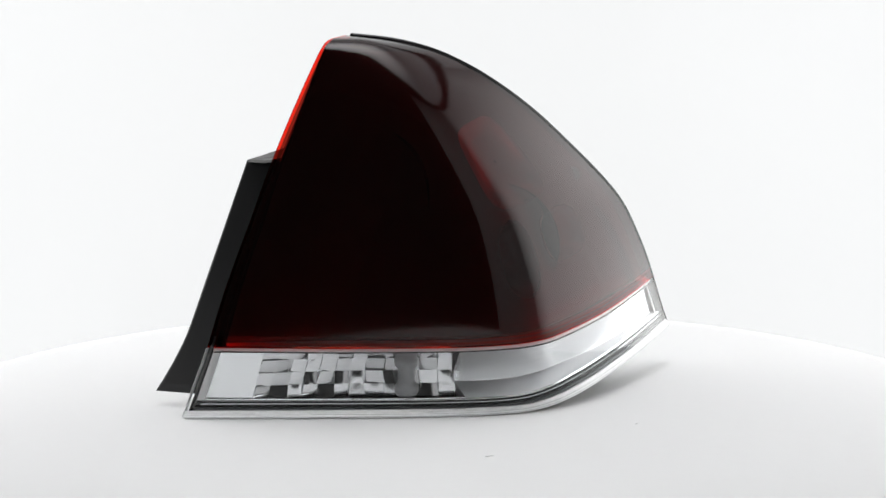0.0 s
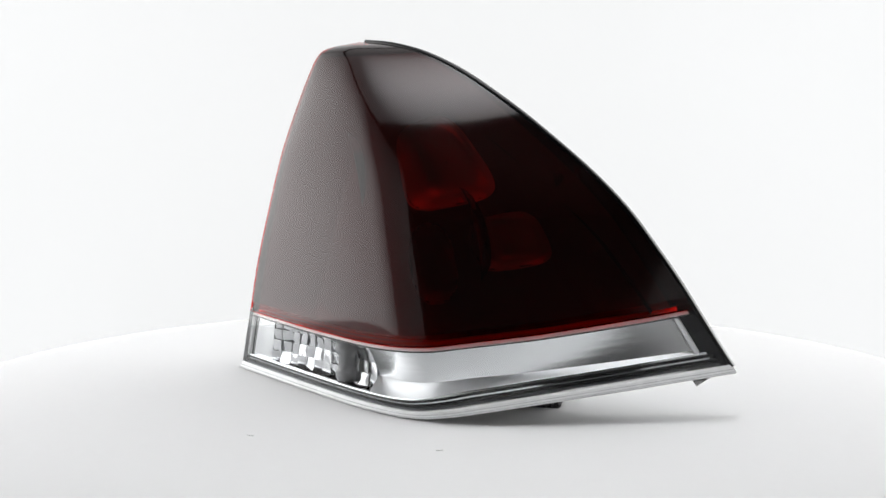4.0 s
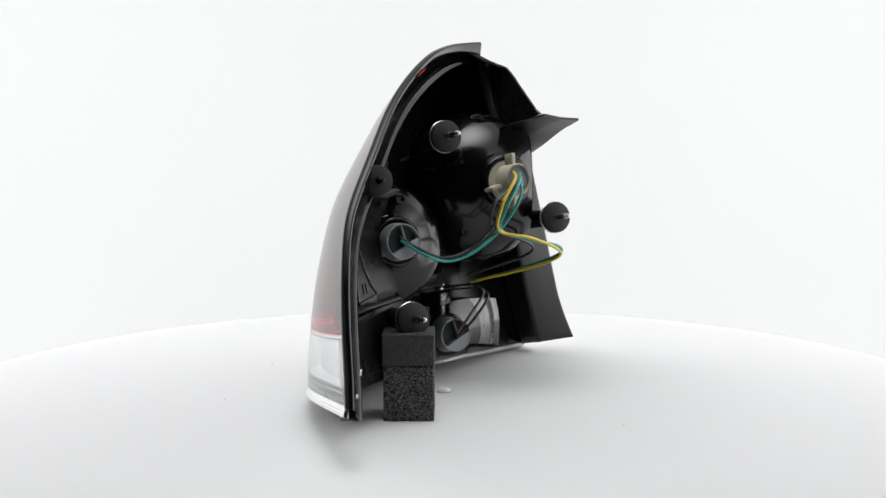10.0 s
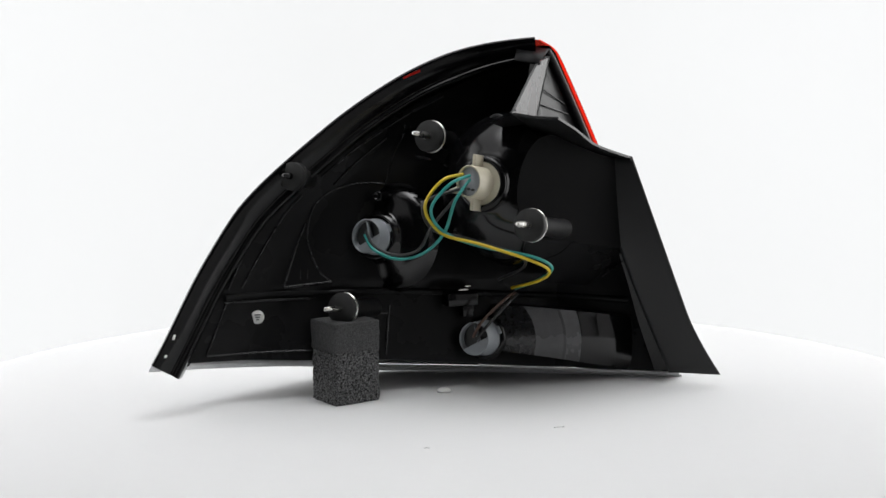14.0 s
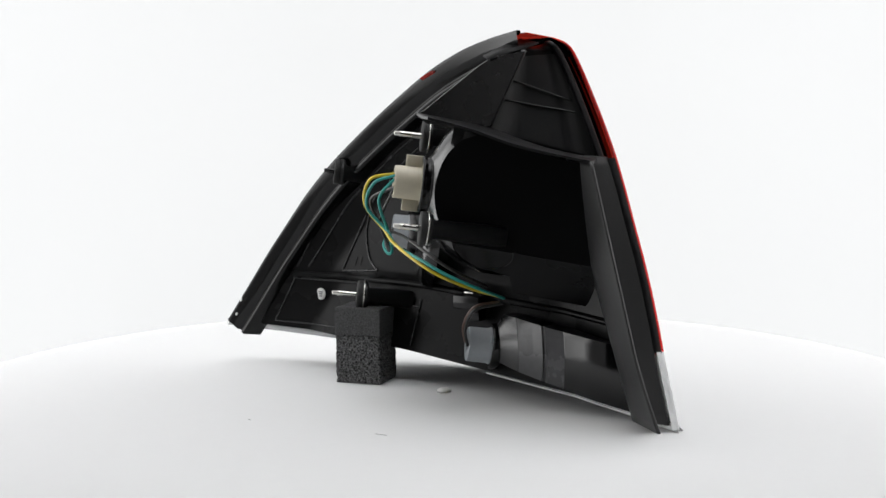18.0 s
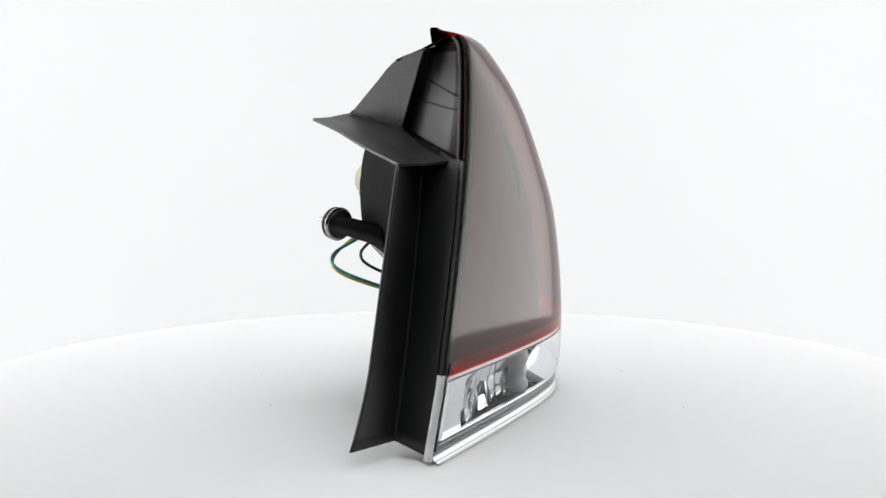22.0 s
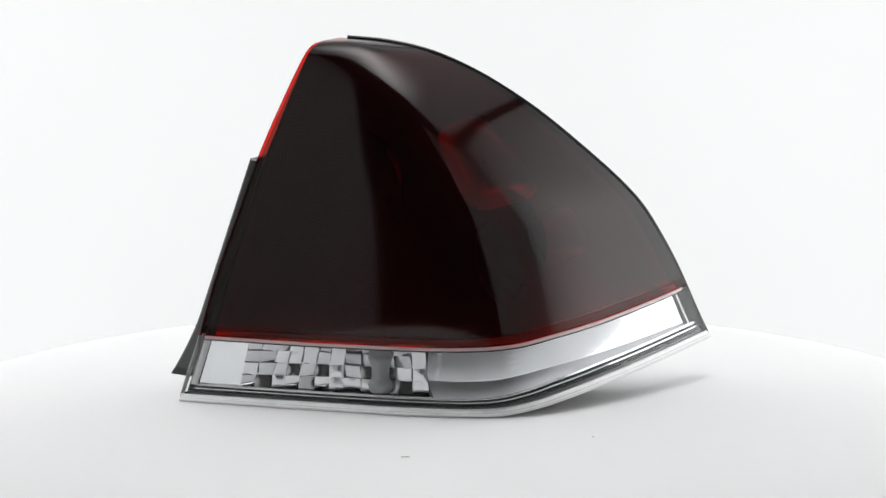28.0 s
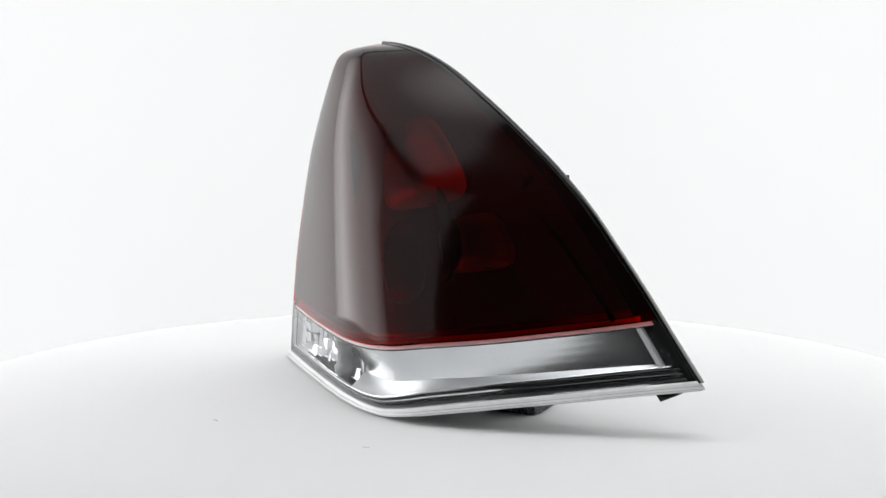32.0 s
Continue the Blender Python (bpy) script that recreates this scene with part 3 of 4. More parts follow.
def fin_parts():
    # inner strip from the lens edge to the crease, outer strip from the crease to the free edge
    n = 24
    edge, crease, free = [], [], []
    for i in range(n + 1):
        w = i / n
        z = 0.205 + (0.004 - 0.205) * w
        edge.append(section(0.0, z) + Vector((-0.0015, -0.0072, 0)))
        crease.append(Vector((0.1205, 0.0547, 0.2068)).lerp(Vector((0.1914, 0.0745, 0.0097)), w) + Vector((-0.004, 0, 0)) * math.sin(math.pi * w))
        flare = 0.010 * max(0, (w - 0.72) / 0.28) ** 1.6
        free.append(Vector((0.1564, 0.0564, 0.2025)).lerp(Vector((0.2250, 0.0685, 0.0108)), w) + Vector((flare, 0, 0)))
    rows = []
    for e, c, f in zip(edge, crease, free):
        rows.append([e, e.lerp(c, 0.06), e.lerp(c, 0.5), c.lerp(e, 0.05), c, c.lerp(f, 0.06), c.lerp(f, 0.5), c.lerp(f, 0.95), f])
    root = []
    for i, e in enumerate(edge):
        q = panel_point(0.955, max(0.0, (e.z - 0.0040) / 0.296))
        root.append([e, e.lerp(q, 0.5), q])
    part("fin_root", grid_bm(root), BLACK, lamp)
    part("side_fin", thick(grid_bm(rows), 0.0022), SATIN, lamp, "satin black folded side fin")
    # shelf from the fin's top back to the hooked tip
    inner = smooth_path([(0.070, -0.0515, 0.2400), (0.0735, -0.02, 0.2340), (0.0765, 0.0060, 0.2285), (0.102, 0.045, 0.2125), (0.1235, 0.0790, 0.2040)], 8)
    outer = smooth_path([(0.1070, -0.0573, 0.2361), (0.1175, -0.026, 0.2270), (0.1290, 0.006, 0.2150), (0.1450, 0.037, 0.2070), (0.1564, 0.0564, 0.2025)], 8)
    rows = [[a, a.lerp(b, 0.5) + Vector((0, 0, -0.001)), b] for a, b in zip(inner, outer)]
    part("hook_shelf", thick(grid_bm(rows), 0.002), SATIN, lamp, "satin black hooked shelf", smooth=False)
    # infill between shelf and lamp
    rows = []
    for i, p in enumerate(inner):
        k = i / (len(inner) - 1)
        rows.append([p + Vector((0.002, -0.001, -0.0010)), p + Vector((-0.022, 0.016, -0.007)) * (1 - 0.75 * k) + Vector((0, 0, -0.001))])
    part("shelf_infill", grid_bm(rows), DULL, lamp)
    # upright web over the shelf
    top = smooth_path([(0.0690, -0.046, 0.2410), (0.0760, -0.020, 0.2620), (0.0825, 0.006, 0.2815), (0.0865, 0.0360, 0.2885)], 8)
    base = smooth_path([(0.070, -0.0515, 0.2400), (0.0735, -0.02, 0.2335), (0.0765, -0.006, 0.2315), (0.0780, 0.0100, 0.2290)], 8)
    o, e1, e2 = Vector((0.0690, -0.0490, 0.2403)), Vector((0.0780, 0.0100, 0.2290)), Vector((0.0865, 0.0360, 0.2885))
    pn = (e1 - o).cross(e2 - o)
    for p in top + base:
        p.x = o.x - ((p.y - o.y) * pn.y + (p.z - o.z) * pn.z) / pn.x
    rows = [[a.lerp(b, k / 3) for k in range(4)] for a, b in zip(base, top)]
    part("upper_web", thick(grid_bm(rows), 0.002), SHEEN, lamp, "satin black upright web", smooth=False)
    # side panel from the web to the lens lip, with a raised border
    rows = []
    for i in range(31):
        w = i / 30
        e = section(lip_share(0.2015 + 0.0955 * w), 0.2015 + 0.0955 * w, 0.0025)
        d = e + Vector((-0.010, -0.0065, -0.001))
        k = Vector((0.0690, 0.0060, 0.2260)).lerp(Vector((0.0720, 0.0330, 0.2900)), w)
        rows.append([e + Vector((-0.0035, -0.0068, 0)), e + Vector((-0.0018, -0.0080, 0)), e + Vector((-0.0025, -0.0098, -0.0005)), e + Vector((-0.007, -0.0112, -0.001)), e + Vector((-0.009, -0.0095, -0.001)), d, d.lerp(k, 0.33), d.lerp(k, 0.66), k, Vector((0.0780, 0.0100, 0.2290)).lerp(Vector((0.0865, 0.0360, 0.2885)), w)])
    part("side_panel", thick(grid_bm(rows), 0.002), SATIN, lamp, "satin black recessed side panel with a raised border")
    for (f0, w0), (f1, w1) in (((0.92, 0.40), (0.10, 0.42)), ((0.85, 0.66), (0.10, 0.50))):
        a, b = (rows[int(w * 30)][5].lerp(rows[int(w * 30)][8], f) + Vector((0.0006, -0.0010, 0)) for f, w in ((f0, w0), (f1, w1)))
        part("panel_step", tube_bm([a, b], 0.0007, 6, 2), SATIN, lamp)
    # inner wall from the web back to the panel
    rows = []
    for i in range(13):
        k = Vector((0.0690, 0.0060, 0.2260)).lerp(Vector((0.0720, 0.0330, 0.2900)), i / 12)
        q = panel_point(0.90, (k.z - 0.004) / 0.296)
        rows.append([k, k.lerp(q, 0.5), q])
    part("web_wall", grid_bm(rows), DULL, lamp)
    # black border of the housing behind the lens lip
    rows = []
    for i in range(31):
        z = 0.2015 + 0.0945 * i / 30
        back = Vector((-0.0048, -0.0077, 0))
        rows.append([section(lip_share(z) * k, z, 0.0) + back for k in (0.05, 0.6, 1.3)])
    part("panel_border", grid_bm(rows), DULL, lamp)
    # roof strip joining web, panel and flange at the tip
    rows = [[Vector((0.0825, 0.006, 0.2815)), Vector((0.060, 0.010, 0.286))], [Vector((0.0817, 0.0287, 0.2889)), Vector((0.058, 0.032, 0.296))], [Vector((0.0835, 0.048, 0.2960)), Vector((0.062, 0.042, 0.300))]]
    part("tip_roof", thick(grid_bm(rows), 0.0015), DULL, lamp)


def bowls():
    c = Vector((0.0419, -0.0325, 0.182))
    flat, along = Vector((0.79, -0.61, 0)).normalized(), Vector((0.61, 0.79, 0)).normalized()
    foot = flat * 0.0786

    def shelf_z(p):
        y = p.y
        zi, xi = float(np.interp(y, [-0.05, 0.006, 0.045, 0.079], [0.240, 0.2285, 0.2125, 0.204])), float(np.interp(y, [-0.05, 0.006, 0.045, 0.079], [0.070, 0.0765, 0.102, 0.1235]))
        ys = [-0.0573, -0.026, 0.006, 0.037, 0.0564]
        zo, xo = float(np.interp(y, ys, [0.2361, 0.2270, 0.2150, 0.2070, 0.2025])), float(np.interp(y, ys, [0.107, 0.1175, 0.129, 0.145, 0.1564]))
        return zi + (zo - zi) * min(1, max(0, (p.x - xi) / (xo - xi)))

    def flatten(bm, slack):
        """Cuts a bowl by the housing's flat side, and keeps it under the shelf; gives the corners of the cut."""
        res = bmesh.ops.bisect_plane(bm, geom=bm.verts[:] + bm.edges[:] + bm.faces[:], plane_co=foot - flat * slack, plane_no=flat, clear_outer=True)
        for v in bm.verts:
            v.co.z = min(v.co.z, shelf_z(v.co) - 0.005 - slack + max(0, 0.074 - v.co.x) * 1.2)
        return [v.co.copy() for v in res["geom_cut"] if isinstance(v, bmesh.types.BMVert)]

    prof = [(-0.005, 0.0195), (-0.005, 0.0215), (0.001, 0.022), (0.003, 0.026), (0.006, 0.034), (0.012, 0.044), (0.021, 0.054), (0.034, 0.062), (0.050, 0.067), (0.070, 0.068), (0.095, 0.066)]
    fine = prof[:3] + [(float(d), float(np.interp(d, [p[0] for p in prof[2:]], [p[1] for p in prof[2:]]))) for d in np.linspace(0.0015, 0.095, 70)]
    for _ in range(4):
        fine = fine[:3] + [(fine[k][0], (fine[k - 1][1] + fine[k][1] + fine[min(k + 1, len(fine) - 1)][1]) / 3) for k in range(3, len(fine))]
    bm = turned(c, -BACK, fine, 128, caps=False)
    rim = flatten(bm, 0)
    # slanting facet under the flat side
    up_axis = Vector((0, 0, 1))
    u_ref = Vector((0.081, -0.024, 0)).dot(along)
    slope = (along - up_axis * 0.145).normalized()
    hinge = foot + along * (u_ref + 0.042) + up_axis * 0.131
    down = (flat * -0.66 - up_axis * 0.75).normalized()
    n2 = slope.cross(down)
    n2 = n2 if n2.z < 0 else -n2
    res = bmesh.ops.bisect_plane(bm, geom=bm.verts[:] + bm.edges[:] + bm.faces[:], plane_co=hinge, plane_no=n2, clear_outer=True)
    rim2 = [v.co.copy() for v in res["geom_cut"] if isinstance(v, bmesh.types.BMVert)]
    part("main_bowl", bm, GLOSSY, lamp, "glossy black reflector bowl with a flat side")
    # flat side towards the fin, bounded by the bowl's cut
    mid = 0.178
    up = sorted((p.dot(along), p.z) for p in rim if p.z > mid)
    low = sorted((p.dot(along), p.z) for p in rim if p.z <= mid)
    u0 = min(up[0][0], low[0][0])
    u1 = u_ref + 0.1075
    wall, top = [], 0
    for i in range(41):
        u = u0 + (u1 - u0) * (i / 40) ** 1.6
        p = foot + along * u + flat * 0.0004
        top = max(top, float(np.interp(u, [q[0] for q in up], [q[1] for q in up])))
        if u > u_ref + 0.05:
            top = 1.0
        zt = min(top, shelf_z(p) - 0.003)
        zb = max(float(np.interp(u, [q[0] for q in low], [q[1] for q in low])), 0.131 - 0.145 * (u - u_ref - 0.042)) if u < u_ref + 0.05 else 0.131 - 0.145 * (u - u_ref - 0.042)
        r = []
        for k in range(9):
            z = zt + (zb - zt) * k / 8
            u_end = u_ref + 0.1005 + max(0, 0.2 - z) * 0.09
            r.append(foot + along * (u0 + (u_end - u0) * (i / 40) ** 1.6) + flat * 0.0004 + Vector((0, 0, z)))
        wall.append(r)
    part("bowl_side_wall", grid_bm(wall), DEEP, lamp, "flat black side wall of the housing")
    cutline = sorted(((p - hinge).dot(down), p.dot(along)) for p in rim2)
    rows = []
    for k in range(13):
        d = 0.050 * k / 12
        ua = min([q[1] for q in cutline if abs(q[0] - d) < 0.003] + [u_ref + 0.040])
        ub = u1 + 0.004 - 0.012 * (k / 12) ** 2
        rows.append([foot + along * (ua + (ub - ua) * j / 16) + up_axis * (0.131 - 0.145 * (ua + (ub - ua) * j / 16 - u_ref - 0.042)) + down * d - n2 * 0.0003 for j in range(17)])
    part("bowl_underside", grid_bm(rows), MATTE, lamp)
    part("bowl_neck", turned(c, -BACK, [(-0.0055, 0.018), (-0.0055, 0.0225), (-0.003, 0.023), (-0.002, 0.0222), (-0.001, 0.023), (0.002, 0.0235)], 48, caps=False), BLACK, lamp)
    c2 = Vector((-0.0579, -0.008, 0.1343))
    part("side_bowl", turned(c2, -BACK, [(-0.003, 0.0185), (-0.003, 0.0205), (0.004, 0.021), (0.006, 0.024), (0.008, 0.034), (0.011, 0.042), (0.015, 0.047), (0.022, 0.050)], 64, caps=False), GLOSSY, lamp, "smaller glossy black reflector bowl")
    # reflector body of the reversing light: the wide side of a stepped bowl, cut level above and below
    c3 = Vector((0.0303, 0.032, 0.0418))
    side = Vector((0.953, -0.28, 0)).normalized()
    steps = [(0.002, 0.0180), (0.004, 0.0200), (0.009, 0.0300), (0.0155, 0.0410), (0.016, 0.0425), (0.026, 0.0530), (0.0325, 0.0605), (0.0330, 0.0590), (0.0350, 0.0610), (0.0355, 0.0635), (0.048, 0.0725), (0.0485, 0.0735), (0.062, 0.0835), (0.0625, 0.0850), (0.080, 0.0950), (0.096, 0.1030)]
    rows, roof, sole = [], [], []
    for d, r in steps:
        zc = c3.z - 0.115 * d
        zb, zt = max(zc - 0.97 * r, 0.0315 - 0.27 * d), min(zc + 0.97 * r, 0.0735 - 0.19 * d)
        q = []
        for k in range(11):
            z = zb + (zt - zb) * k / 10
            p = c3 - BACK * d + side * math.sqrt(max(r * r - (z - zc) ** 2, 1e-8))
            q.append(Vector((p.x, p.y, z)))
        rows.append(q)
        reach = float(np.interp(d, [0, 0.05, 0.096], [0.018, 0.018, 0.002]))
        roof.append([q[-1], q[-1] + CH_N * reach])
        sole.append([q[0], q[0] + CH_N * reach])
    part("reverse_light_body", grid_bm(rows[4:11]), DRUM, lamp, "stepped dark grey reflector body of the reversing light", smooth=False)
    part("reflector_root", grid_bm(rows[:5]), RIBEDGE, lamp, "dark inner steps of the reversing light")
    part("reflector_flank", grid_bm(rows[10:]), GLOSSY, lamp, "glossy black outer steps of the reversing light")
    part("chamber_roof", grid_bm(roof), DULL, lamp)
    part("chamber_floor", grid_bm(sole), DULL, lamp)
    part("socket_collar", turned(c3, -BACK, [(-0.002, 0.0165), (-0.002, 0.0195), (0.002, 0.0200), (0.006, 0.0185)], 36, caps=False), BLACK, lamp)


def on_panel(a, z, lift=0.0):
    """A point on the back panel by its place along the chord and its height."""
    lo, hi = 0.0, 1.0
    for _ in range(30):
        q = (lo + hi) / 2
        z0 = panel_foot(q)
        p = panel_point(q, max(0.0, (z - z0) / (0.300 - z0)))
        lo, hi = (q, hi) if p.dot(CH_A) < a else (lo, q)
    return p - CH_N * lift


def panel_rib(pts, name="rib", r=0.0010, lift=0.0004):
    path = [on_panel(a, z, lift) for a, z in pts]
    return part(name, tube_bm(path, r, 8, 6), RIBEDGE, lamp)


def back_details():
    part("date_sticker", turned(on_panel(-0.1585, 0.0700, 0.0008), -CH_N, [(0, 0.0058), (0.0005, 0.0057)], 24), WHITE_LABEL, lamp, "small round white inspection sticker")
    for k in range(3):
        part("print_bar", box_bm(on_panel(-0.1585, 0.0720 - 0.002 * k, 0.0014), (CH_A, (0, 0, 1), CH_N), (0.0026 - 0.0006 * k, 0.0005, 0.0002)), SMOKE_GREY, lamp)
    for pts in ([(-0.1835, 0.0953), (-0.168, 0.125), (-0.1500, 0.1576), (-0.1291, 0.1778)], [(-0.1718, 0.0955), (-0.1524, 0.1259), (-0.1329, 0.1546), (-0.1166, 0.1713)],
                [(-0.1347, 0.0950), (-0.1230, 0.1250), (-0.1135, 0.1468)], [(-0.1347, 0.0935), (-0.1150, 0.0950), (-0.0934, 0.0964)],
                [(-0.0934, 0.0964), (-0.1038, 0.1065), (-0.1109, 0.1256), (-0.1115, 0.1420), (-0.1058, 0.1606), (-0.0933, 0.1720), (-0.0746, 0.1787), (-0.0583, 0.1806), (-0.0409, 0.1792)],
                [(-0.0409, 0.1792), (-0.0357, 0.1972), (-0.0236, 0.2241)], [(-0.1081, 0.1914), (-0.0566, 0.2266), (-0.0001, 0.2587), (0.0301, 0.2738)],
                [(-0.0995, 0.1865), (-0.0679, 0.2113), (-0.0231, 0.2388), (0.0115, 0.2564)], [(-0.0878, 0.1790), (-0.0684, 0.1978), (-0.0404, 0.2193)],
                [(-0.1875, 0.0846), (-0.1657, 0.0841), (-0.1073, 0.0830)], [(-0.1851, 0.0844), (-0.1945, 0.0630), (-0.2038, 0.0425)],
                [(-0.2040, 0.0425), (-0.1641, 0.0405), (-0.1080, 0.0393)], [(-0.0648, 0.0683), (-0.0429, 0.0664)], [(-0.0420, 0.0735), (-0.0482, 0.0320)], [(0.1577, 0.0917), (0.1700, 0.1005), (0.1837, 0.1117)]):
        panel_rib(pts)
    # ledge between the upper and lower chambers
    rows = []
    for i in range(41):
        a = -0.186 + 0.365 * i / 40
        h = float(np.interp(a, [-0.186, -0.04, 0.077, 0.18], [0.0875, 0.0850, 0.0765, 0.0690]))
        rows.append([on_panel(a, h + 0.004, -0.002), on_panel(a, h + 0.0035, 0.004), on_panel(a, h - 0.001, 0.004), on_panel(a, h - 0.002, -0.002)])
    part("ledge", grid_bm(rows), MATTE, lamp, "black ledge across the housing")
    # paired index marks and bosses
    for a, z in ((-0.1174, 0.1035), (-0.0211, 0.2275), (0.1600, 0.0990)):
        for k in (-1, 1):
            panel_rib([(a + 0.003 * k, z - 0.004), (a + 0.003 * k + 0.001, z + 0.004)], "index_mark", 0.0004)
    for c, r in (((0.0450, 0.0052, 0.2310), 0.0095), ((0.0610, 0.0012, 0.2275), 0.0048), ((0.0150, -0.012, 0.1400), 0.0045), ((-0.0560, -0.012, 0.1700), 0.0045)):
        part("boss", turned(Vector(c), BACK, [(-0.02, r), (-0.001, r), (0, r * 0.95), (0, r * 0.7), (-0.002, r * 0.65), (-0.002, 0.0003)], 24, caps=False), BLACK, lamp)
    # wire clip under the ledge with two bright metal tongues
    p = on_panel(0.020, 0.078, 0.012)
    clip = part("wire_clip", box_bm(p, (CH_A, (0, 0, 1), CH_N), (0.014, 0.006, 0.010), 0.0015), BLACK, lamp, "black plastic wire clip")
    part("clip_foot", box_bm(p + CH_A * 0.006 + Vector((0, 0, -0.010)), (CH_A, (0, 0, 1), CH_N), (0.005, 0.006, 0.006), 0.001), BLACK, clip)
    for k in (0, 1):
        part("metal_tongue", box_bm(p + CH_A * (0.001 + 0.004 * k) + Vector((0, 0, 0.0085 + 0.003 * k)) - CH_N * 0.006, (CH_A, (0, 0, 1), CH_N), (0.0045 - 0.002 * k, 0.0008, 0.0008), 0.0003), STEEL, clip, "bright steel tongue")
    # flange details: slotted holes, pin, red witness mark
    for a, z, L in ((-0.2312, 0.0630, 0.0042), (-0.2380, 0.0480, 0.0025)):
        p = CH_A * a + CH_N * -0.0145 + Vector((0, 0, z))
        # a white block in the slot: backdrop light put into its colour
        part("slot", box_bm(p, ((0.25, 0.15, 0.95), CH_A, CH_N), (L * 0.5, 0.0010, 0.0005), 0.0003), WHITE_LABEL, lamp, "white block for the backdrop light in a flange slot")
    part("pin", turned(CH_A * -0.2200 + Vector((0, 0, 0.0385)) + CH_N * 0.004, (0, 0, -1), [(-0.004, 0.003), (0.001, 0.003), (0.003, 0.0022)], 12), BLACK, lamp)
    e = outer_edge(0.2737)
    part("red_tab", box_bm(Vector((-0.0300, 0.0021, 0.2737)) - CH_N * 0.0066, ((0.83, 0.40, 0.40), (0.05, -0.75, 0.60), CH_N), (0.0080, 0.0015, 0.0004), 0.0001), RED_SOLID, lamp, "small red tab showing through the flange")
    # drain brackets beside the reversing light
    for a, b in ((0.0724, 0.0674), (0.0883, 0.0818)):
        panel_rib([(a, 0.0615), ((a + b) / 2, 0.044), (b, 0.0255)], "upright_rib", 0.0006, 0.001)


def oval_barrel(c, axis, profile, ru, rv, n=36):
    """A barrel with an oval section: profile rows are (distance, share of the radii)."""
    u, v, w = frame_of(axis)
    rows = []
    for d, k in profile:
        rows.append([Vector(c) + w * d + u * ru * k * math.cos(2 * math.pi * i / n) + v * rv * k * math.sin(2 * math.pi * i / n) for i in range(n)])
    return grid_bm(rows, close=True)


def plug_socket(center):
    """The beige socket: round flange, oval plug, three lock tabs, blue-grey wire seal with terminals."""
    c, r, length = Vector(center), 0.0200, 0.027
    u, v, w = frame_of(BACK)
    sock = part("bulb_socket", turned(c, BACK, [(0, r * 0.6), (0, r), (0.0045, r), (0.0052, r * 0.95), (0.0052, r * 0.5)], 48, caps=False), BEIGE, lamp, "beige nylon bulb socket with lock tabs")
    part("plug_body", oval_barrel(c, BACK, [(0.005, 1.0), (0.006, 0.96), (length - 0.001, 0.94), (length, 0.90), (length - 0.001, 0.84), (length - 0.004, 0.83)], 0.0118, 0.0142), BEIGE, sock)
    part("wire_seal", oval_barrel(c, BACK, [(length - 0.0035, 0.84), (length - 0.003, 0.80), (length - 0.003, 0.01)], 0.0118, 0.0142), GREY, sock, "blue-grey rubber wire seal")
    for ang in (90, 270, -20):
        a = math.radians(ang)
        d = u * math.cos(a) + v * math.sin(a)
        part("lock_tab", box_bm(c + w * 0.011 + d * 0.0180, (d, d.cross(w), w), (0.0048, 0.0016, 0.0075), 0.0006), BEIGE, sock)
    for k in (-1, 0, 1):
        part("terminal", turned(c + w * (length - 0.004) + v * (-0.006 + 0.0005 * k) + u * 0.004 * k, BACK, [(0, 0.001), (0.004, 0.001)], 8), DARKWIRE, sock)
    return sock


def cup_socket(center, length, label):
    """A grey twist socket: barrel with a flat-sided open end, dark pocket and a divider."""
    c, r = Vector(center), 0.0158
    u, v, w = frame_of(BACK)
    b = Vector((-0.5, 0, 0.86))
    b = (b - w * b.dot(w)).normalized()
    a = w.cross(b).normalized()
    sock = part("bulb_socket", turned(c, BACK, [(0, r * 0.7), (0, r), (0.003, r), (0.0032, r * 0.95), (length, r * 0.93), (length + 0.0005, r * 0.90), (length, r * 0.86), (length - 0.007, r * 0.85)], 48, caps=False), GREY, lamp, label)
    part("pocket", turned(c, BACK, [(length - 0.0065, r * 0.845), (length - 0.0067, 0.0003)], 32, caps=False), DARKWIRE, sock, "dark open wire pocket")
    # solid segment below the pocket
    lim = math.acos(0.30)
    arc = [lim * (-1 + k / 8) for k in range(17)]
    rows = [[c + w * d + (a * math.sin(t) - b * math.cos(t)) * r * 0.865 for t in arc] for d in (length - 0.006, length - 0.0004)]
    rows.append([c + w * (length - 0.0002) + (a * math.sin(t) - b * max(math.cos(t) * 0.0 + 0.30, 0.30)) * r * 0.865 for t in arc])
    rows.append([c + w * (length - 0.006) + (a * math.sin(t) - b * 0.30) * r * 0.865 for t in arc])
    part("segment", grid_bm(rows), GREY, sock, smooth=False)
    part("divider", box_bm(c + w * (length - 0.0035) + b * r * 0.25 - a * 0.0035, (a + b * 0.25, b - a * 0.25, w), (0.0005, r * 0.55, 0.0030)), GREY, sock)
    for sgn in (1, -1):
        part("lock_tab", box_bm(c + w * 0.002 + a * sgn * r * 1.02, (a, b, w), (r * 0.14, r * 0.22, 0.0018), 0.0004), GREY, sock)
    return sock


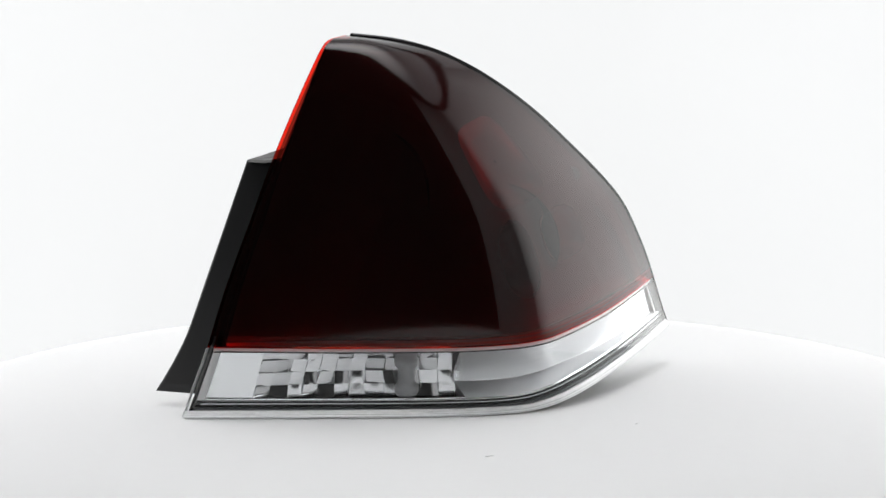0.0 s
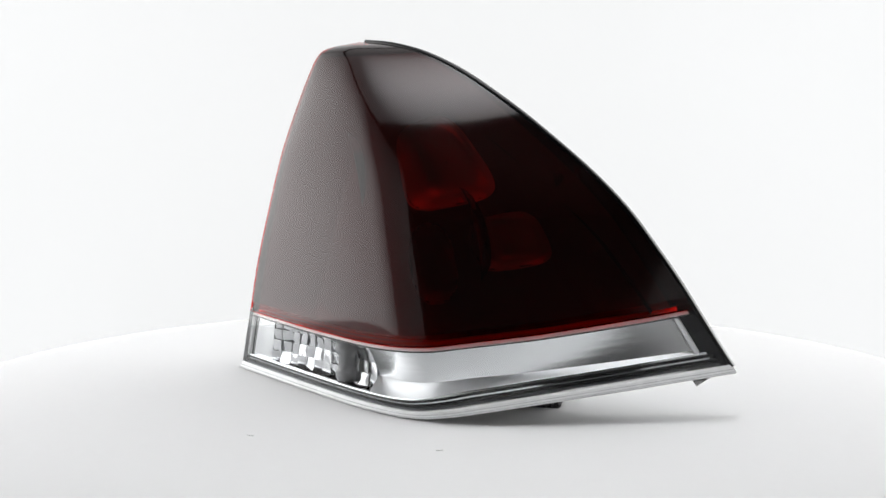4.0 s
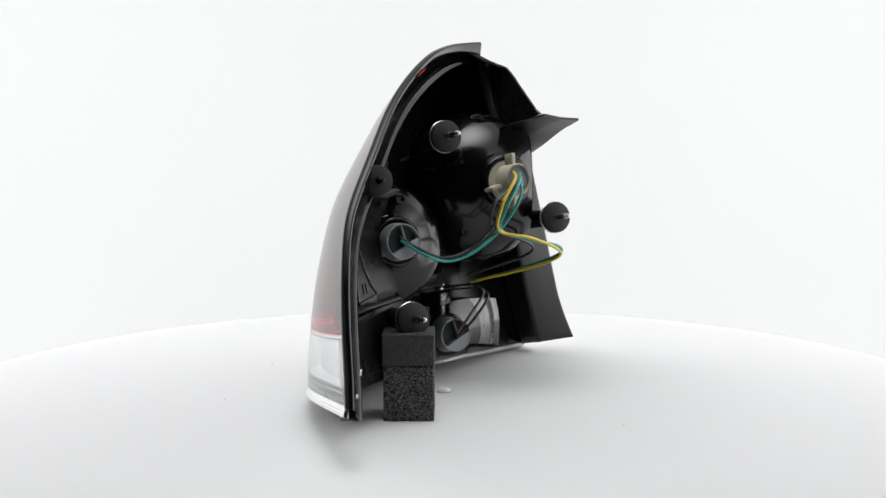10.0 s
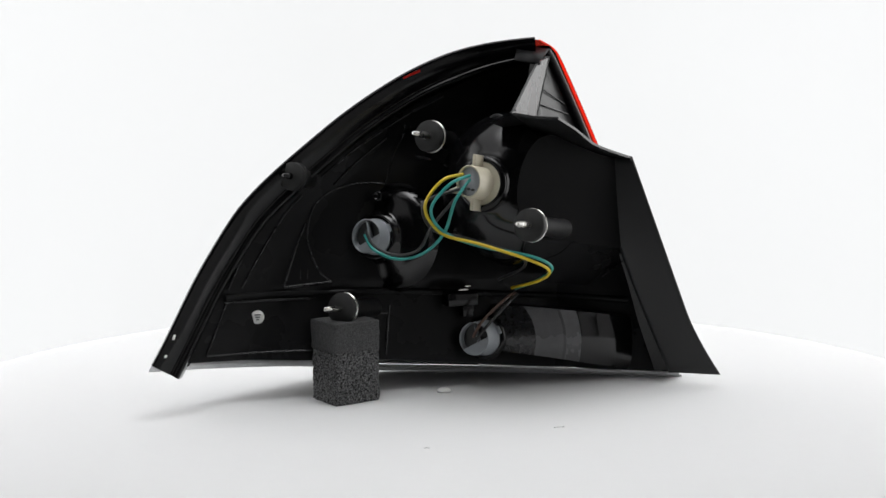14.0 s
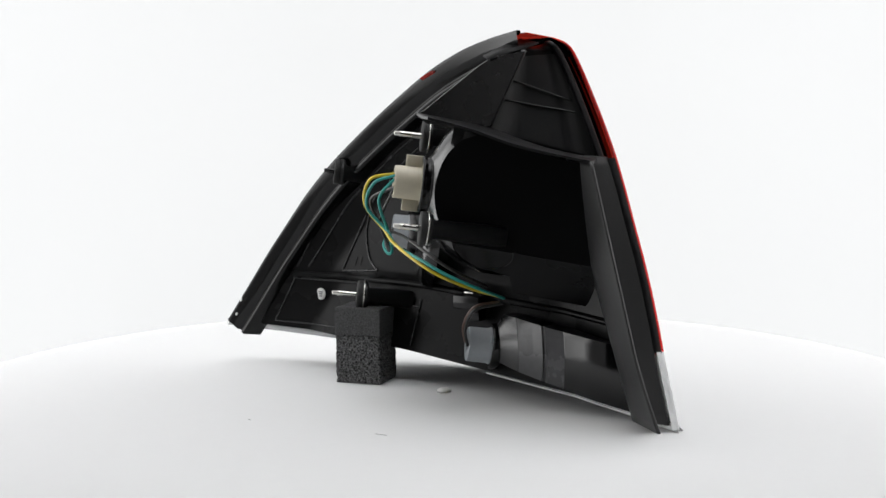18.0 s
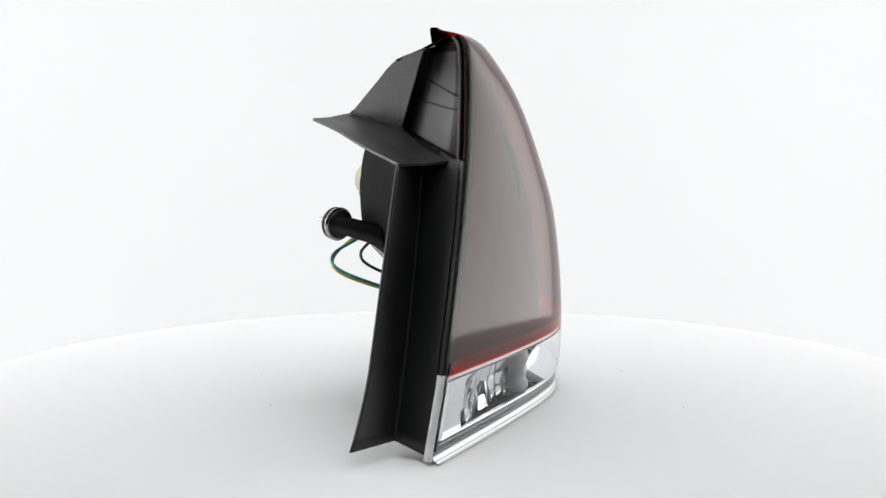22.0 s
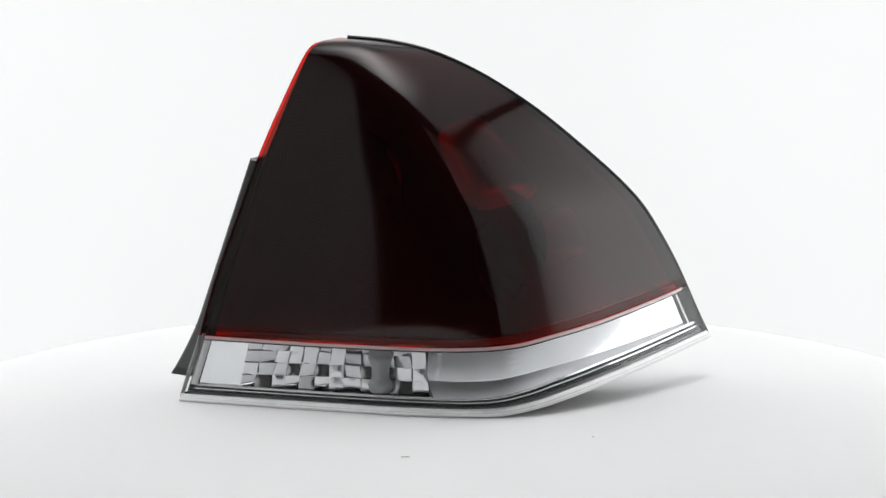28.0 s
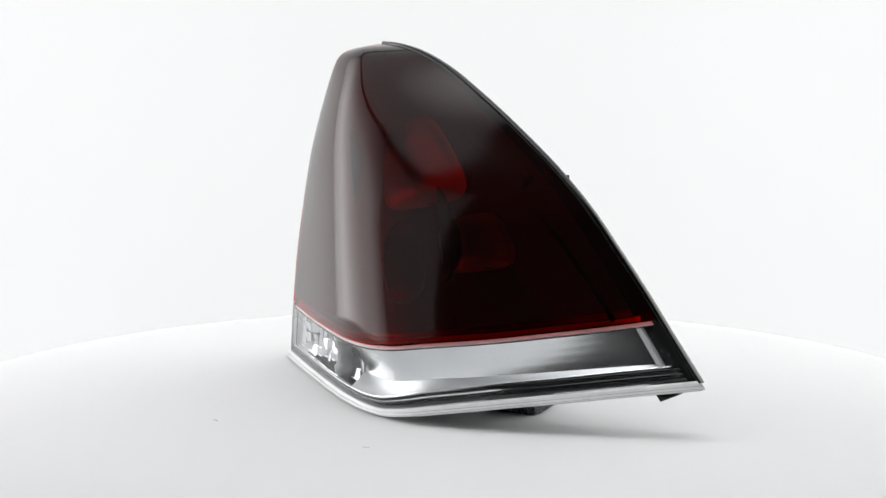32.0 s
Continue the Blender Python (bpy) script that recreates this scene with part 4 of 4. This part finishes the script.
def stud(center, length, post, r=0.0135, plastic=False):
    """A mounting stud: black post, rubber washer with a steel backing, threaded bolt with a turned-down tip."""
    c = Vector(center)
    st = part("mounting_stud", turned(c, BACK, [(-post, 0.0085), (-0.004, 0.0075), (-0.003, 0.0115), (-0.001, 0.012), (0.0, 0.0118)], 28), SATIN, lamp, "black post with a steel mounting stud")
    part("washer", turned(c, BACK, [(-0.0005, r * 0.55), (0, r * 1.03), (0.001, r * 1.03), (0.001, r * 0.5)], 32), RUBBER if plastic else STEEL, st, "thin black washer" if plastic else "thin steel washer")
    part("gasket", turned(c, BACK, [(0.001, r * 0.4), (0.001, r * 0.96), (0.002, r), (0.0055, r), (0.0065, r * 0.96), (0.0065, 0.003)], 32), RUBBER, st, "black foam rubber gasket")
    prof = [(0.005, 0.0026)]
    d = 0.006
    while d < length - 0.006:
        prof += [(d, 0.0027), (d + 0.0005, 0.0023)]
        d += 0.001
    prof += [(length - 0.005, 0.0027), (length - 0.0045, 0.0020), (length - 0.0005, 0.0019), (length, 0.0014)]
    part("bolt", turned(c, BACK, prof, 16), BLACK if plastic else STEEL, st, "black plastic locating pin" if plastic else "zinc-plated threaded bolt")
    return st


fin_parts()
bowls()
plug_socket((0.0419, -0.0325, 0.182))
cup_socket((-0.0579, -0.008, 0.1343), 0.016, "grey nylon bulb socket")
cup_socket((0.0303, 0.032, 0.0418), 0.021, "grey nylon bulb socket of the reversing light")
stud((-0.0075, -0.010, 0.2205), 0.030, 0.03)
stud((0.0850, -0.0490, 0.1497), 0.027, 0.062)
stud((-0.0745, -0.0475, 0.0767), 0.029, 0.045)
stud((-0.1140, -0.0549, 0.1878), 0.016, 0.02, 0.0118, True)


back_details()

WIRE = 0.0013
wires = (("wire", YELLOW, "yellow wire", [(0.030, -0.056, 0.191), (0.016, -0.072, 0.186), (0.002, -0.072, 0.165), (0.012, -0.058, 0.143), (0.045, -0.062, 0.135), (0.085, -0.055, 0.122), (0.098, -0.040, 0.112), (0.085, -0.01, 0.100), (0.055, 0.028, 0.088)]),
         ("wire", TEAL, "teal wire", [(0.036, -0.057, 0.190), (0.022, -0.071, 0.183), (0.007, -0.072, 0.163), (0.015, -0.057, 0.143), (0.046, -0.060, 0.133), (0.086, -0.054, 0.125), (0.100, -0.040, 0.115), (0.087, -0.01, 0.102), (0.058, 0.030, 0.087)]),
         ("wire", TEAL, "teal wire", [(0.036, -0.058, 0.187), (0.026, -0.068, 0.170), (0.014, -0.056, 0.143), (-0.006, -0.045, 0.125), (-0.030, -0.040, 0.119), (-0.052, -0.036, 0.126), (-0.064, -0.022, 0.137)]),
         ("wire", DARKWIRE, "black wire", [(0.030, -0.056, 0.180), (0.0, -0.066, 0.168), (0.004, -0.056, 0.146), (0.03, -0.046, 0.138), (0.070, -0.038, 0.125), (0.074, -0.02, 0.113), (0.045, 0.02, 0.096)]),
         ("wire", DARKWIRE, "black wire", [(0.030, -0.057, 0.178), (0.006, -0.060, 0.150), (-0.010, -0.046, 0.128), (-0.032, -0.039, 0.122), (-0.052, -0.034, 0.129), (-0.064, -0.020, 0.140)]),
         ("wire", BROWN, "brown wire", [(0.058, 0.026, 0.084), (0.052, 0.006, 0.080), (0.034, 0.004, 0.062), (0.024, 0.010, 0.046)]),
         ("wire", DARKWIRE, "black wire", [(0.060, 0.028, 0.083), (0.056, 0.004, 0.078), (0.040, 0.003, 0.060), (0.026, 0.011, 0.043)]))
for nm, mt, lb, pts in wires:
    part(nm, tube_bm(pts, WIRE), mt, lamp, lb)


def inner_parts():
    rnd = random.Random(7)
    # faceted reflector behind the clear band: a shallow bowl of pillowed facets in staggered columns
    def bowl_inset(q, v):
        u = min(1.0, max(0.0, (q - 0.094) / 0.306))
        return 0.0045 + 0.0165 * math.sin(math.pi / 2 * min(1.0, u / 0.6)) ** 0.8 * (0.70 + 0.30 * math.sin(math.pi * v))

    bm = bmesh.new()
    nz, sub = 4, 6
    sa = 0.094
    while sa < 0.390:
        sb = min(sa + rnd.uniform(0.022, 0.029), 0.400)
        for j in range(nz):
            shift = rnd.uniform(-0.002, 0.002)
            tx, tz, pil = rnd.uniform(-0.0030, 0.0030), rnd.uniform(-0.0026, 0.0026), rnd.uniform(0.0004, 0.0014)
            vs = []
            for a in range(sub + 1):
                r = []
                for b in range(sub + 1):
                    u, v = a / sub, b / sub
                    q = min(0.400, max(0.094, sa + shift * (v - 0.5) * 2 + (sb - sa) * u))
                    lo, hi = sill(q), z_band(q) - 0.0006
                    h = (j + v) / nz
                    zq = lo + (hi - lo) * h
                    ins = bowl_inset(q, h) + tx * (u - 0.5) + tz * (v - 0.5) - pil * (1 - (2 * u - 1) ** 2) * (1 - 0.5 * (2 * v - 1) ** 2)
                    r.append(bm.verts.new(section(q, zq, min(ins, 0.55 * depth_at(q, zq)))))
                vs.append(r)
            for a in range(sub):
                for b in range(sub):
                    bm.faces.new((vs[a][b], vs[a + 1][b], vs[a + 1][b + 1], vs[a][b + 1]))
        sa = sb
    part("facet_backing", grid_bm([[section(q, sill(q) + (z_band(q) - sill(q) - 0.0005) * k, min(bowl_inset(q, k) + 0.003, 0.6 * depth_at(q, 0.03) + 0.001)) for q in [0.092 + 0.310 * i / 30 for i in range(31)]] for k in (0, 0.25, 0.5, 0.75, 1)]), SATIN_CHROME, lamp)
    part("facet_reflector", bm, FACET, lamp, "faceted chrome reflector of the reversing light")
    rows = []
    for k, ins in ((0, 0.0052), (0.5, 0.0060), (1.0, 0.0048)):
        rows.append([section(q, sill(q) + (z_band(q) - sill(q) - 0.0005) * k, min(ins, 0.55 * depth_at(q, 0.03))) for q in [0.026 + 0.068 * i / 12 for i in range(13)]])
    part("end_reflector", grid_bm(rows), BAND_CHROME, lamp, "plain bright reflector at the band's inner end")
    # bulb socket standing before the facets
    bc = section(0.322, 0.010, 0.012)
    part("bulb_holder", turned(bc, (0, 0, 1), [(0.004, 0.0075), (0.007, 0.0095), (0.012, 0.0098), (0.0125, 0.0085), (0.016, 0.0070), (0.026, 0.0070), (0.0285, 0.0092), (0.034, 0.0100), (0.0345, 0.0088), (0.0385, 0.0092), (0.043, 0.0085)], 28), HOLDER, lamp, "grey stepped bulb holder")
    # smooth reflector: a rising floor and a hollow wall behind it
    def trough(q):
        deep = float(np.interp(q, [0.40, 0.5, 0.7, 0.96], [0.021, 0.019, 0.010, 0.004]))
        return deep, sill(q) + 0.0006, z_band(q) - 0.0008, 0.0105 * deep / 0.021

    along = [0.401 + 0.556 * i / 60 for i in range(61)]
    ground, wall = [], []
    for k in range(9):
        ground.append([])
        for q in along:
            deep, lo, hi, step = trough(q)
            zq = lo + step * k / 8
            ground[-1].append(section(q, zq, min(0.0012 + (deep - 0.0012) * k / 8, 0.45 * depth_at(q, zq))))
    for k in range(33):
        wall.append([])
        for q in along:
            deep, lo, hi, step = trough(q)
            h = k / 32
            zq = lo + step + (hi - lo - step) * h
            wall[-1].append(section(q, zq, min(deep + (0.0032 - deep) * h ** 1.8 + 0.000008 * math.cos(2 * math.pi * h * 5), 0.45 * depth_at(q, zq))))
    deep, lo, hi, step = trough(0.401)
    end = [[section(0.401, sill(0.401) - 0.001, 0.0012 + (deep - 0.0012) * k / 8), section(0.401, lo + step * k / 8, 0.0012 + (deep - 0.0012) * k / 8)] for k in range(9)]
    part("floor_end", grid_bm(end), FLOOR_CHROME, lamp)
    part("reflector_floor", grid_bm(ground), FLOOR_CHROME, lamp, "satin silver floor of the clear band")
    part("smooth_reflector", grid_bm(wall), BAND_CHROME, lamp, "smooth bright reflector behind the clear band")
    # inner bezel behind the smoked lens, open to three reflector chambers
    chambers = ((0.640, 0.200, 0.115, 0.033, 4.0), (0.728, 0.139, 0.074, 0.0205, 3.5), (0.565, 0.121, 0.048, 0.031, 2.3))

    def room(q, z):
        """Free depth between the lens and the back panel."""
        return max(0.004, depth_at(q, z) - 0.024)

    def inside(q, z):
        return any(abs((q - a) / ra) ** n + abs((z - b - 0.07 * (q - a)) / rb) ** n < 1 for a, b, ra, rb, n in chambers)

    bm = bmesh.new()
    vs, at = [], []
    for j in range(91):
        w = 0.012 + 0.93 * j / 90
        at.append([(0.03 + 0.93 * i / 160, level(0.03 + 0.93 * i / 160, w)) for i in range(161)])
        vs.append([bm.verts.new(section(q, z, min(0.020, 0.38 * depth_at(q, z)))) for q, z in at[-1]])
    for j in range(90):
        for i in range(160):
            if not inside((at[j][i][0] + at[j][i + 1][0]) / 2, (at[j][i][1] + at[j + 1][i][1]) / 2):
                bm.faces.new((vs[j][i], vs[j][i + 1], vs[j + 1][i + 1], vs[j + 1][i]))
    bmesh.ops.delete(bm, geom=[v for v in bm.verts if not v.link_faces], context="VERTS")
    part("inner_bezel", bm, BEZEL, lamp, "silver bezel behind the smoked lens")
    for a, b, ra, rb, n in chambers:
        rows = []
        for grow, deep in ((1.03, -0.03), (0.97, 0.10), (0.80, 0.28), (0.78, 0.55), (0.62, 0.80), (0.40, 0.93), (0.15, 1.0), (0.02, 1.0)):
            ring = []
            for k in range(64):
                c, e = math.cos(2 * math.pi * k / 64), math.sin(2 * math.pi * k / 64)
                q = a + ra * grow * math.copysign(abs(c) ** (2 / n), c)
                z = b + rb * grow * math.copysign(abs(e) ** (2 / n), e) + 0.07 * (q - a)
                rim = min(0.020, 0.38 * depth_at(q, z))
                ring.append(section(q, z, rim + (0.92 * room(q, z) - rim) * deep if deep > 0 else rim + 0.05 * deep))
            rows.append(ring)
        part("chamber_reflector", grid_bm(rows, close=True), INNER_CHROME, lamp, "chromed reflector chamber behind the smoked lens")
    part("chamber_bar", tube_bm([(-0.013, 0.050, 0.196), (-0.020, 0.034, 0.200), (-0.027, 0.014, 0.203)], 0.0011, 8, 6), INNER_CHROME, lamp, "thin bright bar inside the reflector chamber")
    part("bezel_shelf", grid_bm([[section(q, z_band(q) + dz, min(ins, 0.45 * depth_at(q, z_band(q)))) for q in [0.03 + 0.94 * k / 60 for k in range(61)]] for dz, ins in ((0.001, 0.001), (0.004, 0.03))]), SATIN_CHROME, lamp, "bright shelf between smoked and clear chambers")


inner_parts()


# ---------------------------------------------------------------- foam
def foam(name, z0, z1, mat, label, grow, seed, rough):
    ax, ay = Vector((-0.0304, 0.0270, 0)).normalized(), Vector((0.0292, 0.0335, 0)).normalized()
    c = Vector((-0.0750, -0.0455, 0))
    bm = box_bm(c + Vector((0, 0, (z0 + z1) / 2)), (ax, ay, (0, 0, 1)), (0.0198 + grow, 0.0212 + grow, (z1 - z0) / 2))
    bmesh.ops.subdivide_edges(bm, edges=bm.edges[:], cuts=26, use_grid_fill=True)
    for v in bm.verts:
        k = noise.noise(v.co * 420 + Vector((seed, 0, 0))) * rough + noise.noise(v.co * 60) * 0.0005
        v.co += Vector((k, k * 0.7, 0))
        v.co.z = min(max(v.co.z, z0), z1)
    ob = mesh_ob(name, bm, mat, smooth=True)
    return tagged(ob, label, "foam block", "foam blocks under the lamp")


foam_low = foam("foam_block", TABLE, 0.0425, FOAM_COARSE, "coarse black foam block standing on the turntable", 0.0, 1, 0.0011)
foam_top = foam("foam_block", 0.0428, 0.0672, FOAM_SOFT, "charcoal foam block lying on the lower one", 0.0005, 9, 0.0005)


# ---------------------------------------------------------------- turning
def motions():
    rows = [(float(t), pose(0, 0, 0, 0, 0, -13.443 * (t - 13.0))) for t in range(33)]
    for thing in (turntable, lamp, foam_low, foam_top):
        walk(thing, rows)


motions()
